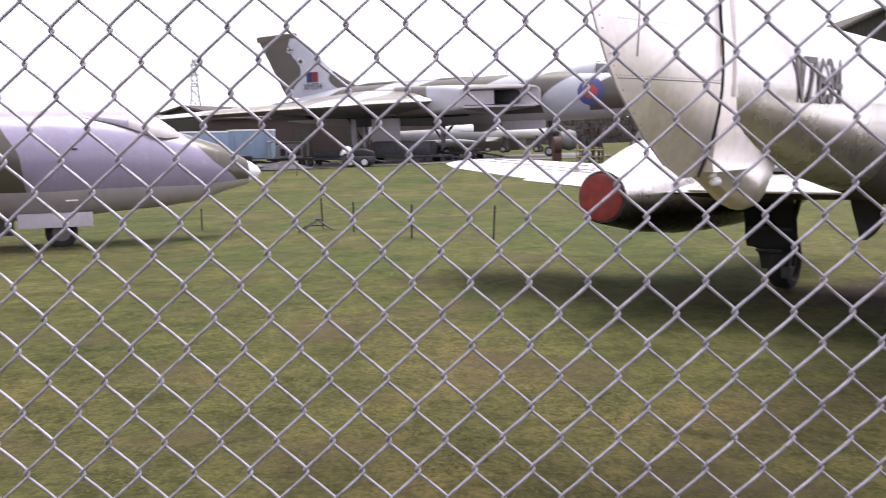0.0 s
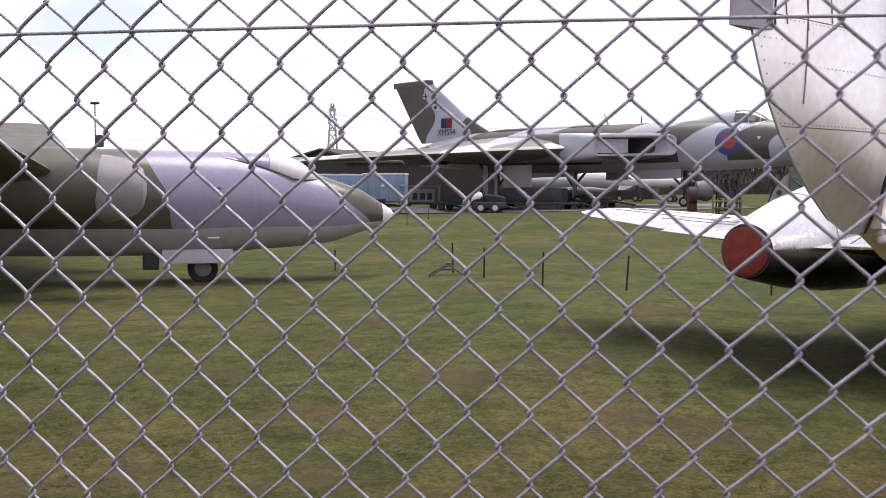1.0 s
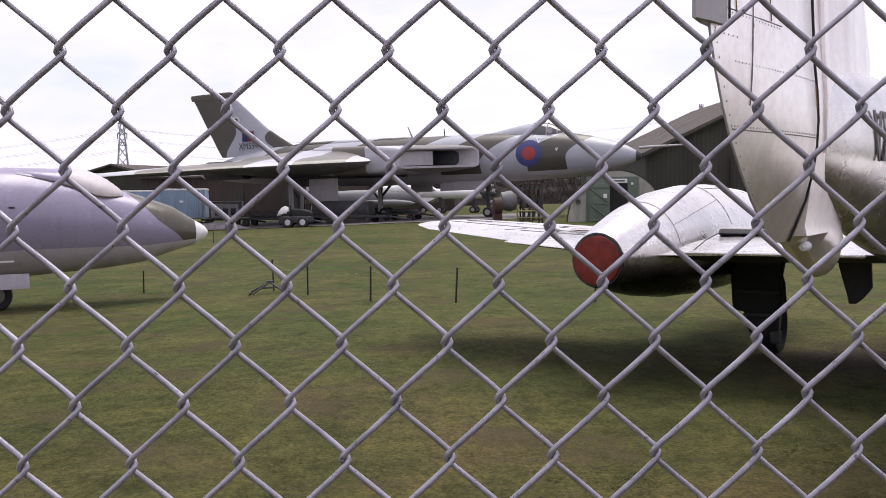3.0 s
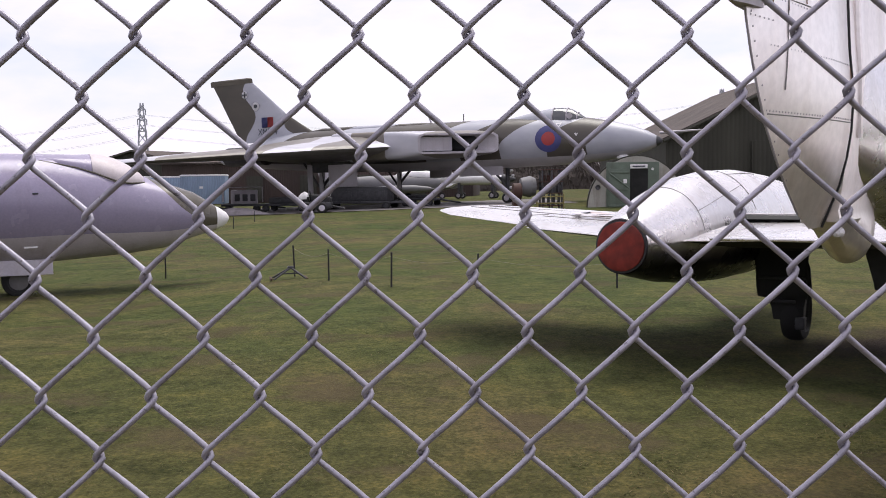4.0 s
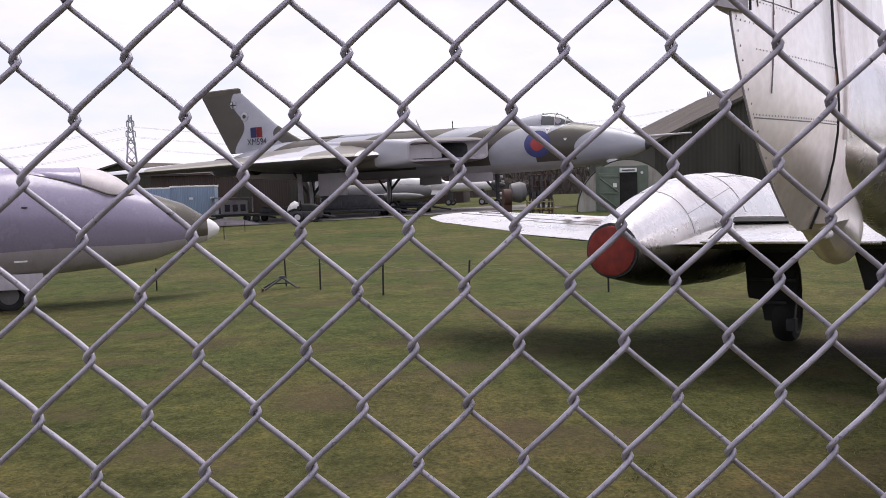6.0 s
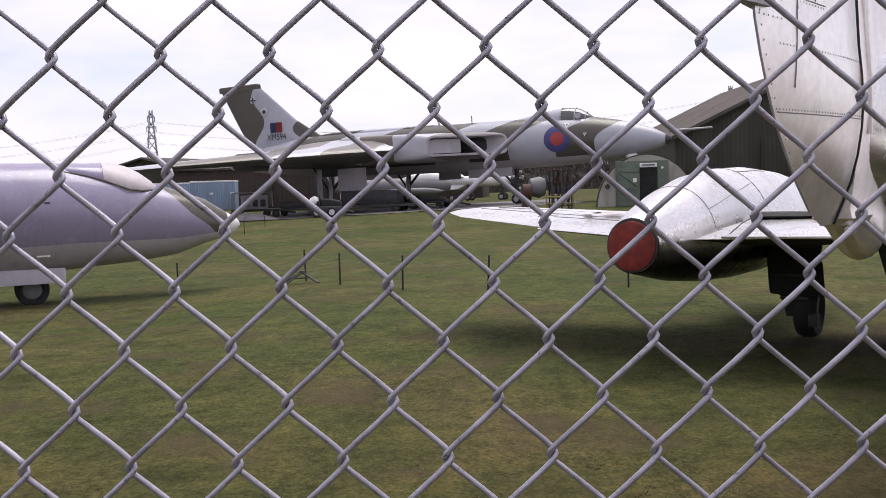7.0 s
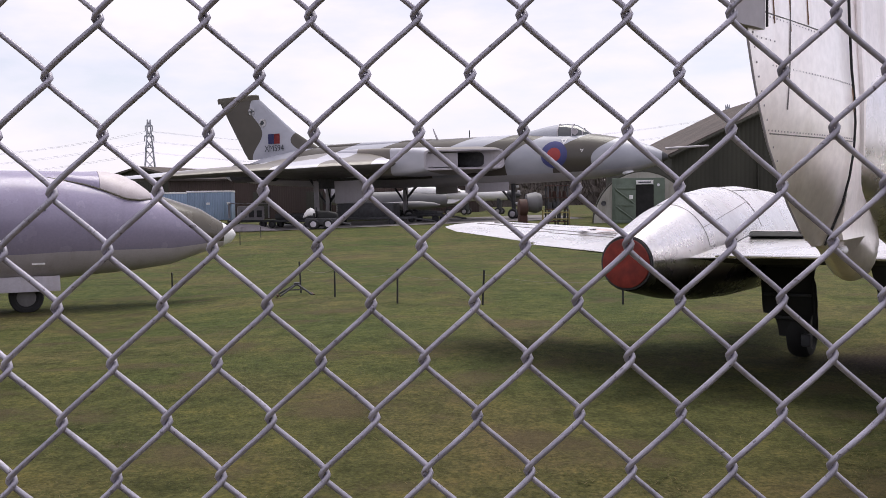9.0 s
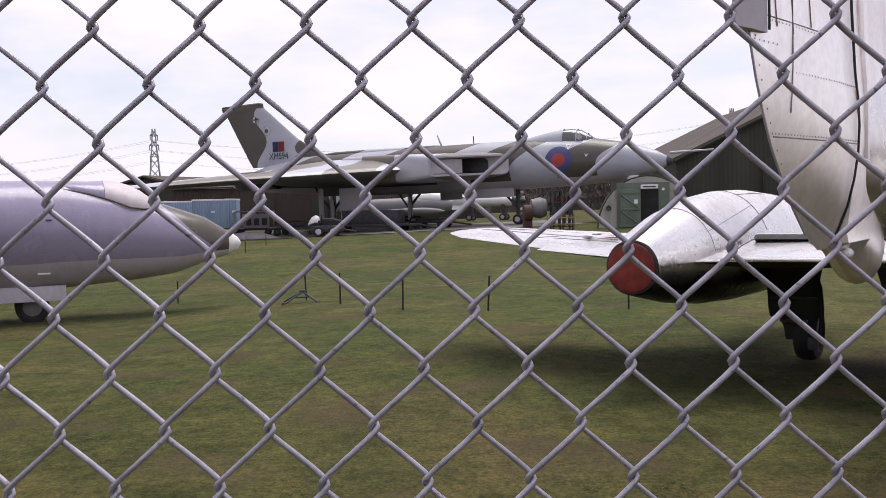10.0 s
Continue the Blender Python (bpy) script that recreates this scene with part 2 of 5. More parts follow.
def grass_material():
    m, nt, bs = shade("mown_grass", 0.95)
    bs.inputs["Specular IOR Level"].default_value = 0.08
    broad = ramp(nt, tex(nt, 0.23, 6, kind="Object"), [(0.32, (0.042, 0.054, 0.020)), (0.5, (0.063, 0.065, 0.026)), (0.68, (0.085, 0.072, 0.037))])
    co = nt.nodes.new("ShaderNodeTexCoord")
    sep = nt.nodes.new("ShaderNodeSeparateXYZ")
    nt.links.new(co.outputs["Object"], sep.inputs[0])
    reach = nt.nodes.new("ShaderNodeMapRange")
    reach.inputs["From Min"].default_value = 3.0
    reach.inputs["From Max"].default_value = 13.0
    nt.links.new(sep.outputs["Y"], reach.inputs["Value"])
    worn = ramp(nt, reach.outputs["Result"], [(0.0, (1.10, 0.96, 0.95)), (0.5, (1.04, 1.04, 0.93)), (1.0, (1.10, 1.19, 1.05))])
    broad = blend(nt, broad, worn, 1.0, "MULTIPLY")
    mid = ramp(nt, tex(nt, 1.7, 6, (1, 0.9, 1)), [(0.32, (0.5, 0.56, 0.5)), (0.5, (1, 1, 1)), (0.68, (1.4, 1.28, 1.15))])
    c = blend(nt, broad, mid, 0.62, "MULTIPLY")
    fine = ramp(nt, tex(nt, 34.0, 5, (1, 0.8, 1)), [(0.3, (0.42, 0.45, 0.4)), (0.52, (1, 1, 1)), (0.72, (1.65, 1.55, 1.35))])
    c = blend(nt, c, fine, 0.72, "MULTIPLY")
    tuft = ramp(nt, tex(nt, 7.0, 6, (1, 0.8, 1), 0.7), [(0.36, (0.5, 0.55, 0.45)), (0.5, (1, 1, 1)), (0.64, (1.5, 1.4, 1.3))])
    c = blend(nt, c, tuft, 0.62, "MULTIPLY")
    bare = ramp(nt, tex(nt, 0.9, 7, (0.8, 1, 1), 0.65), [(0.52, (0, 0, 0)), (0.62, (1, 1, 1))])
    k = nt.nodes.new("ShaderNodeMath")
    k.operation = "MULTIPLY"
    k.inputs[1].default_value = 0.6
    nt.links.new(bare, k.inputs[0])
    c = blend(nt, c, (0.070, 0.052, 0.032), k.outputs[0])
    # dark patch under the jet: brown bare earth with its shadow put into the colour
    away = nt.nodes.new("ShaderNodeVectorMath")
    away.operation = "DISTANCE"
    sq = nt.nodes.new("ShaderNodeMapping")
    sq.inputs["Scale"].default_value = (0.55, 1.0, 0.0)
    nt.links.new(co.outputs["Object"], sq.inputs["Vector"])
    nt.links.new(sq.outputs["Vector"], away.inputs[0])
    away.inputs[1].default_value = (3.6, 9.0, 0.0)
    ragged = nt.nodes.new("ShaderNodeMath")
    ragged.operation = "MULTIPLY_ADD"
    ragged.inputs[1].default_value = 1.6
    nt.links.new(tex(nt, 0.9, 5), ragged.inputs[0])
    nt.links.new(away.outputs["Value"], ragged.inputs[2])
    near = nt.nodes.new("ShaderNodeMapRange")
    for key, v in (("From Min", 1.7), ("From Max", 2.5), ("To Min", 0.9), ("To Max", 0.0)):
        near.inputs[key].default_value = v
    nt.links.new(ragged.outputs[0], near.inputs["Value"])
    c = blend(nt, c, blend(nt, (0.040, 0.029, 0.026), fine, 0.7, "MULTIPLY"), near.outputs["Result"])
    nt.links.new(c, bs.inputs["Base Color"])
    bump(nt, bs, tex(nt, 60.0, 4), 0.6, 0.03)
    return m


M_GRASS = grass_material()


# ---- building helpers ----
def finish(ob, angle=32.0):
    me = ob.data
    bm = bmesh.new()
    bm.from_mesh(me)
    bmesh.ops.recalc_face_normals(bm, faces=bm.faces)
    for f in bm.faces:
        f.smooth = True
    lim = radians(angle)
    for e in bm.edges:
        e.smooth = len(e.link_faces) == 2 and e.calc_face_angle(0.0) < lim
    bm.to_mesh(me)
    bm.free()
    return ob


def part(name, bm, material, parent=None, label="", angle=32.0):
    """Links a bmesh as one mesh object under a thing or a part."""
    me = bpy.data.meshes.new(name)
    bm.to_mesh(me)
    bm.free()
    ob = new(name, me)
    for mt in material if isinstance(material, (list, tuple)) else (material,):
        me.materials.append(mt)
    finish(ob, angle)
    ob.parent = parent
    if label:
        ob["label"] = label
    return ob


def thing(name, m, label, category, group="", kind=""):
    ob = new(name)
    ob.matrix_world = m
    ob.empty_display_size = 0.2
    return tagged(ob, label, category, group, kind)


def V(*a):
    return Vector(a)


def loft(rings, caps=(True, True), closed=True, bm=None, mats=None):
    bm = bm or bmesh.new()
    made = [[bm.verts.new(p) for p in ring] for ring in rings]
    n = len(rings[0])
    for k, (a, b) in enumerate(zip(made, made[1:])):
        for i in range(n if closed else n - 1):
            f = bm.faces.new((a[i], a[(i + 1) % n], b[(i + 1) % n], b[i]))
            if mats:
                f.material_index = mats(k, i)
    for ring, want in ((made[0], caps[0]), (made[-1], caps[1])):
        if want and closed:
            bm.faces.new(ring)
    return bm


def oval(x, cy, cz, ry, top, bot=None, n=36, power=2.0):
    """A ring across x: half width ry, height top above and bot below the centre."""
    bot = top if bot is None else bot
    out = []
    for i in range(n):
        a = 2 * math.pi * i / n
        c, s = math.cos(a), math.sin(a)
        e = 2.0 / power
        py = math.copysign(abs(c) ** e, c) * ry
        pz = math.copysign(abs(s) ** e, s) * (top if s > 0 else bot)
        out.append(V(x, cy + py, cz + pz))
    return out


def rounded(x, cy, cz, w, h, r, n=5):
    """A rounded rectangle across x."""
    out = []
    for qx, qz, a0 in ((1, 1, 0), (-1, 1, 90), (-1, -1, 180), (1, -1, 270)):
        for i in range(n + 1):
            a = radians(a0 + 90 * i / n)
            out.append(V(x, cy + qx * (w / 2 - r) + r * math.cos(a), cz + qz * (h / 2 - r) + r * math.sin(a)))
    return out


def box(sx, sy, sz, bevel=0.0, at=(0, 0, 0), seg=2, bm=None):
    """A bevelled block on its base centre."""
    b = bmesh.new()
    bmesh.ops.create_cube(b, size=1.0, matrix=Matrix.Translation(V(*at) + V(0, 0, sz / 2)) @ Matrix.Diagonal((sx, sy, sz, 1)))
    if bevel:
        bmesh.ops.bevel(b, geom=b.edges[:], offset=bevel, segments=seg, profile=0.6, affect="EDGES")
    if bm is None:
        return b
    me = bpy.data.meshes.new("tmp")
    b.to_mesh(me)
    b.free()
    bm.from_mesh(me)
    bpy.data.meshes.remove(me)
    return bm


def tube(points, radius, n=8, bm=None, taper=None, caps=True):
    """A round bar along points."""
    bm = bm or bmesh.new()
    pts = [Vector(p) for p in points]
    rings = []
    for k, p in enumerate(pts):
        d = (pts[min(k + 1, len(pts) - 1)] - pts[max(k - 1, 0)]).normalized()
        side = d.cross(V(0, 0, 1) if abs(d.z) < 0.9 else V(1, 0, 0)).normalized()
        up = side.cross(d)
        r = radius if taper is None else radius + (taper - radius) * k / (len(pts) - 1)
        rings.append([p + r * (math.cos(2 * math.pi * i / n) * side + math.sin(2 * math.pi * i / n) * up) for i in range(n)])
    return loft(rings, (caps, caps), True, bm)


def spun(profile, axis="x", n=32, bm=None, at=(0, 0, 0)):
    """Turns (along, radius) pairs about an axis through at."""
    bm = bm or bmesh.new()
    rings = []
    for a, r in profile:
        ring = []
        for i in range(n):
            c, s = math.cos(2 * math.pi * i / n) * r, math.sin(2 * math.pi * i / n) * r
            ring.append(V(*at) + {"x": V(a, c, s), "y": V(c, a, s), "z": V(c, s, a)}[axis])
        rings.append(ring)
    return loft(rings, (True, True), True, bm)


FOIL = [(0.0, 0.0), (0.012, 0.28), (0.05, 0.58), (0.12, 0.82), (0.25, 0.98), (0.4, 1.0), (0.6, 0.8), (0.8, 0.45), (1.0, 0.02)]


def aerofoil(le, te, thick, up=(0, 0, 1), camber=0.0):
    """A closed section from leading to trailing edge."""
    le, te, up = Vector(le), Vector(te), Vector(up)
    top = [le.lerp(te, s) + up * (thick / 2 * t + camber * math.sin(math.pi * s)) for s, t in FOIL]
    low = [le.lerp(te, s) - up * (thick / 2 * t - camber * math.sin(math.pi * s)) for s, t in FOIL[1:]]
    return top + low[::-1]


def writing(name, text, size, m, material, parent, depth=0.004):
    cu = bpy.data.curves.new(name, "FONT")
    cu.body, cu.size, cu.extrude = text, size, depth
    cu.align_x = "CENTER"
    tmp = new("tmp_text", cu)
    me = bpy.data.meshes.new_from_object(tmp.evaluated_get(bpy.context.evaluated_depsgraph_get()))
    bpy.data.objects.remove(tmp)
    me.materials.clear()
    me.materials.append(material)
    ob = new(name, me)
    ob.parent = parent
    ob.matrix_local = m
    return ob


def wheel(parent, at, radius, width, axis="y", name="wheel", rim=None):
    h = width / 2
    prof = [(-h * 0.6, radius * 0.55), (-h, radius * 0.7), (-h * 0.9, radius * 0.92), (-h * 0.45, radius), (h * 0.45, radius), (h * 0.9, radius * 0.92), (h, radius * 0.7), (h * 0.6, radius * 0.55)]
    tyre = part(name, spun(prof, axis, 28, None, at), M_BLACK, parent, "black rubber tyre")
    prof = [(-h * 0.72, radius * 0.1), (-h * 0.8, radius * 0.32), (-h * 0.62, radius * 0.58), (h * 0.62, radius * 0.58), (h * 0.8, radius * 0.32), (h * 0.72, radius * 0.1)]
    part("rim", spun(prof, axis, 20, None, at), rim or M_PALEGREY, tyre, "metal wheel rim")
    return tyre


# ---- ground ----
def smooth(a, b, v):
    t = min(1.0, max(0.0, (v - a) / (b - a)))
    return t * t * (3 - 2 * t)


def ground_z(x, y):
    z = -0.14 * smooth(0.3, 5.0, y)
    z += smooth(32, 52, y) * (1 - smooth(90, 200, y)) * (0.31 + 0.022 * max(-20, min(25, x)))
    z -= 0.25 * smooth(1.0, 5.5, -x) * smooth(9, 15, y) * (1 - smooth(26, 36, y))
    if 1.0 < y < 60:
        z += 0.018 * (noise.noise(V(x * 0.7, y * 0.7, 0.0))) + 0.01 * noise.noise(V(x * 2.3, y * 2.3, 4.0))
    return z


def ground():
    xs = [-2600, -900, -300, -120, -60] + [-36 + 0.9 * i for i in range(81)] + [60, 120, 300, 900, 2600]
    ys = [-300, -60, -12, -4, -1, 0] + [0.4 * i for i in range(1, 76)] + [30 + 1.2 * i for i in range(1, 50)] + [105, 140, 200, 320, 600, 1200, 3000]
    verts = [(x, y, ground_z(x, y)) for y in ys for x in xs]
    n = len(xs)
    faces = [(j * n + i, j * n + i + 1, (j + 1) * n + i + 1, (j + 1) * n + i) for j in range(len(ys) - 1) for i in range(n - 1)]
    me = bpy.data.meshes.new("ground")
    me.from_pydata(verts, [], faces)
    for p in me.polygons:
        p.use_smooth = True
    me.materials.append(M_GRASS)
    return tagged(new("ground", me), "patchy mown green grass with brown bare spots", "grass", kind="structure")


ground()


# ---- the camouflaged delta-wing bomber ----
def delta_bomber():
    t = thing("delta_bomber", pose(14.13, 54.70, 0.696, 0.72, -1.283, -22.946), "large grey and dark green camouflaged delta-wing bomber parked on grass", "aircraft")
    # fuselage: x, centre z, half width, top, bottom
    rows = [(0.0, 3.10, 0.03, 0.03, 0.03), (-0.25, 3.10, 0.30, 0.30, 0.28), (-0.8, 3.12, 0.58, 0.60, 0.54), (-1.6, 3.16, 0.85, 0.88, 0.80),
            (-2.8, 3.22, 1.12, 1.16, 1.06), (-4.2, 3.29, 1.31, 1.36, 1.26), (-6.0, 3.34, 1.42, 1.45, 1.38), (-8.5, 3.36, 1.45, 1.48, 1.44),
            (-12, 3.36, 1.45, 1.50, 1.42), (-16, 3.36, 1.45, 1.50, 1.40), (-20, 3.38, 1.42, 1.46, 1.30), (-23.5, 3.45, 1.30, 1.32, 1.15),
            (-26.5, 3.40, 1.00, 0.92, 0.85), (-28.0, 3.35, 0.72, 0.55, 0.6), (-29.2, 3.3, 0.45, 0.32, 0.4), (-29.5, 3.3, 0.2, 0.15, 0.2)]
    part("fuselage", loft([oval(x, 0, z, w, a, b) for x, z, w, a, b in rows], mats=lambda k, i: 1 if 22 <= i <= 31 else 0), [M_CAMO_BODY, M_UNDER], t, "camouflaged fuselage with pale grey belly")
    part("nose_cap", spun([(0.03, 0.02), (0.0, 0.13), (-0.28, 0.32), (-0.29, 0.2)], "x", 20, None, (0.02, 0, 3.10)), M_DARKMETAL, t, "dark tip of the radome")
    part("probe", tube([(-0.1, 0, 3.55), (0.8, 0, 3.58), (2.3, 0, 3.6)], 0.09, 10, taper=0.05), M_PALEGREY, t, "grey refuelling probe")
    part("chin_light", spun([(0.25, 0.02), (0.1, 0.14), (-0.3, 0.16), (-0.5, 0.03)], "x", 14, None, (-2.0, -0.45, 2.26)), M_WHITE, t, "small white fairing under the nose")
    # canopy
    rows = [(-4.15, 4.48, 0.12, 0.05), (-4.6, 4.45, 0.5, 0.42), (-5.1, 4.45, 0.68, 0.74), (-5.7, 4.45, 0.74, 0.86), (-6.2, 4.46, 0.74, 0.84)]
    part("windscreen", loft([oval(x, 0, z, w, h, 0.3, 28) for x, z, w, h in rows]), M_GLASS, t, "dark glazed windscreen")
    rows = [(-6.2, 4.46, 0.75, 0.85), (-6.8, 4.47, 0.73, 0.77), (-7.6, 4.5, 0.62, 0.6), (-8.4, 4.55, 0.45, 0.4), (-9.2, 4.6, 0.25, 0.2), (-9.7, 4.62, 0.08, 0.1)]
    part("canopy", loft([oval(x, 0, z, w, h, 0.3, 28) for x, z, w, h in rows]), M_GREYTOP, t, "grey metal canopy fairing")
    for x, w, h in ((-4.75, 0.57, 0.54), (-5.35, 0.725, 0.82), (-6.18, 0.765, 0.87)):
        part("canopy_frame", tube([(x, w * math.cos(radians(a)), 4.45 + h * math.sin(radians(a))) for a in range(0, 181, 15)], 0.035, 6), M_PALEGREY, t)
    spot = spun([(0.0, 0.0001), (0.02, 0.17), (-0.02, 0.17)], "y", 18, None, (-5.15, -0.66, 4.78))
    part("round_window", spot, M_PALEGREY, t, "round direct-vision window")
    # wings: half span, LE x, TE x, z, thickness
    span = [(1.2, -14.2, -26.2, 3.36, 1.75), (3.4, -14.6, -26.3, 3.36, 1.72), (5.3, -14.9, -26.35, 3.34, 1.5), (6.6, -13.9, -26.4, 3.3, 0.98), (9.5, -16.6, -26.5, 3.20, 0.68),
            (12.5, -19.8, -26.6, 3.06, 0.50), (15.6, -22.9, -26.65, 2.88, 0.32), (16.5, -24.0, -26.6, 2.81, 0.2), (16.9, -25.0, -26.5, 2.76, 0.08)]
    for s in (-1, 1):
        rings = [aerofoil((le, s * y, z + (0.05 if y < 6 else 0.0)), (te, s * y, z), th) for y, le, te, z, th in span]
        part("wing", loft(rings, mats=lambda k, i: 1 if i >= 9 else 0), [M_CAMO_WING, M_WINGUNDER], t, "broad camouflaged delta wing with grey underside darkened for shade")
        # air intake: lips, walls and dark throat
        def mouth(dx, w, h, shift=0.0, r=0.26):
            ring = rounded(0, 0, 0, w, h, r)
            return [V(-11.0 + dx - p.y * 1.1, s * (3.55 + p.y) + 0.0, 3.42 + p.z + shift) for p in ring]
        part("air_intake", loft([mouth(-5.2, 3.7, 1.7), mouth(-3.0, 3.7, 1.66), mouth(-1.4, 3.65, 1.55), mouth(-0.3, 3.5, 1.32), mouth(0.05, 3.36, 1.16), mouth(0.06, 3.2, 1.0), mouth(-0.25, 3.1, 0.9), mouth(-1.0, 3.0, 0.86)], (True, False), mats=lambda k, i: 1 if k >= 4 else 0), [M_CAMO_WING, M_PALEGREY], t, "rectangular engine air intake with a pale lip")
        throat = loft([mouth(-0.95, 3.0, 0.86), mouth(-2.6, 2.9, 0.9)], (False, True))
        part("intake_throat", throat, M_DARKMETAL, t, "dark inside of the intake")
        # Pale slanted block added in place of the bright outer intake wall.
        part("outer_wall_block", loft([[V(-11.45 - (y - 3.55) * 1.1 - d, s * y, z) for d, z in ((0, 3.02), (0.8, 3.02), (0.8, 3.82), (0, 3.82))] for y in (3.5, 5.1)]), M_PALEGREY, t, "pale block standing in for the intake's outer wall")
        part("elevon", box(1.0, 8.8, 0.1, 0.03, (-26.55, s * 10.6, 2.98)), M_CAMO_WING, t)
        # jet pipes
        part("jet_pipe", loft([oval(x, s * 2.3, 3.3, 0.95, 0.6) for x in (-24.5, -26.6, -27.2)], (True, True)), M_DARKMETAL, t, "dark jet pipes behind the wing")
    # fin
    edges = [(4.25, -20.6, -27.75, 0.5), (4.5, -21.85, -27.9, 0.47), (4.85, -22.5, -28.1, 0.44), (5.25, -23.15, -28.3, 0.41), (5.95, -24.2, -28.66, 0.37), (8.2, -26.72, -29.8, 0.22)]
    part("fin", loft([aerofoil((le, 0, z + 0.06), (te, 0, z), th, (0, 1, 0)) for z, le, te, th in edges]), M_CAMO_FIN, t, "tall camouflaged tail fin")
    rings = [aerofoil((-26.68, 0, 8.22), (-29.95, 0, 8.12), 0.26, (0, 1, 0)), aerofoil((-26.72, 0, 8.5), (-30.0, 0, 8.42), 0.30, (0, 1, 0)), aerofoil((-26.9, 0, 8.57), (-29.9, 0, 8.5), 0.16, (0, 1, 0))]
    part("fin_tip", loft(rings), M_OLIVE, t, "dark green fin tip fairing")
    # markings
    def on_fin(x, z):
        k = (z - 4.95) / 3.25
        return -(0.22 - 0.11 * k) * 0.98 - 0.04
    def flat(name, pts, material, label):
        bm = bmesh.new()
        bm.faces.new([bm.verts.new((x, on_fin(x, z) + 0.0, z)) for x, z in pts])
        bmesh.ops.solidify(bm, geom=bm.faces[:], thickness=0.01)
        part(name, bm, material, t, label)
    flat("flash_blue", [(-25.58, 5.22), (-26.02, 5.22), (-26.02, 5.88), (-25.58, 5.88)], M_BLUE, "blue half of the fin flash")
    flat("flash_red", [(-25.14, 5.22), (-25.57, 5.22), (-25.57, 5.88), (-25.14, 5.88)], M_ROUNDRED, "red half of the fin flash")
    def ngon(x, z, r, n=20):
        return [(x + r * math.cos(2 * math.pi * i / n), z + r * math.sin(2 * math.pi * i / n)) for i in range(n)]
    flat("crest_disc", ngon(-26.44, 6.65, 0.28), M_WHITE, "white crest disc")
    bm = bmesh.new()
    bm.faces.new([bm.verts.new((x, on_fin(x, z) - 0.022, z)) for x, z in ngon(-26.44, 6.65, 0.14, 7)])
    part("crest_shape", bm, M_INK, t, "plain dark shape on the crest")
    flat("badge_disc", ngon(-27.26, 7.45, 0.25, 8), M_WHITE, "white badge")
    for pts in ([(-27.22, 7.23), (-27.3, 7.23), (-27.3, 7.67), (-27.22, 7.67)], [(-27.04, 7.41), (-27.48, 7.41), (-27.48, 7.49), (-27.04, 7.49)]):
        bm = bmesh.new()
        bm.faces.new([bm.verts.new((x, on_fin(x, z) - 0.023, z)) for x, z in pts])
        part("badge_bar", bm, M_INK, t)
    writing("serial", "XM594", 0.60, pose(-25.57, -0.275, 4.73, 90, 0, 0) @ Matrix.Diagonal((0.82, 1, 1, 1)), M_INK, t)
    # roundel and warning triangles lie on the curved flank
    def flank(x, z, lift=0.012):
        pts = [(-4.2, 3.29, 1.31, 1.4), (-6.0, 3.34, 1.42, 1.45), (-8.5, 3.36, 1.45, 1.48)]
        a, b = (pts[0], pts[1]) if x > -6 else (pts[1], pts[2])
        k = (x - a[0]) / (b[0] - a[0])
        cz, w, h = (a[i] + (b[i] - a[i]) * k for i in (1, 2, 3))
        return -w * math.sqrt(max(0.02, 1 - ((z - cz) / h) ** 2)) - lift
    def decal(name, r0, r1, cx, cz, material, label, lift):
        bm = bmesh.new()
        rings = [[V(cx + r * math.cos(a), 0, cz + r * math.sin(a)) for a in [2 * math.pi * i / 32 for i in range(32)]] for r in [r0 + (r1 - r0) * k / 5 for k in range(6)]]
        rings = [[V(p.x, flank(p.x, p.z, lift), p.z) for p in ring] for ring in rings]
        part(name, loft(rings, (r0 < 0.05, False), True, bm), material, t, label)
    decal("roundel_ring", 0.30, 0.78, -6.25, 3.5, M_BLUE, "dark blue ring of the roundel", 0.014)
    decal("roundel_centre", 0.01, 0.40, -6.25, 3.5, M_ROUNDRED, "red centre of the roundel", 0.020)
    for cx, cz, r in ((-5.7, 4.28, 0.22), (-4.62, 3.68, 0.12)):
        bm = bmesh.new()
        outer = [(cx + r * math.cos(radians(a)), cz + r * math.sin(radians(a))) for a in (150, 30, 270)]
        inner = [(cx + (p[0] - cx) * 0.5, cz + (p[1] - cz) * 0.5) for p in outer]
        o = [bm.verts.new((x, flank(x, z, 0.03), z)) for x, z in outer]
        n = [bm.verts.new((x, flank(x, z, 0.03), z)) for x, z in inner]
        for i in range(3):
            bm.faces.new((o[i], o[(i + 1) % 3], n[(i + 1) % 3], n[i]))
        part("warning_triangle", bm, M_WHITE, t, "small white warning triangle")
    # aerials on the spine
    part("aerial", tube([(-14.0, 0, 4.8), (-14.3, 0, 5.55)], 0.07, 6, taper=0.03), M_PALEGREY, t, "raked aerial on the spine")
    part("aerial", tube([(-11.9, 0, 4.8), (-11.9, 0, 5.3)], 0.03, 6), M_DARKMETAL, t)
    part("spine_fairing", loft([oval(x, 0, 4.78, w, h, 0.1, 20) for x, w, h in ((-13.2, 0.05, 0.02), (-14.5, 0.4, 0.14), (-19.0, 0.45, 0.18), (-21.5, 0.3, 0.16), (-22.5, 0.05, 0.05))]), M_CAMO_BODY, t)
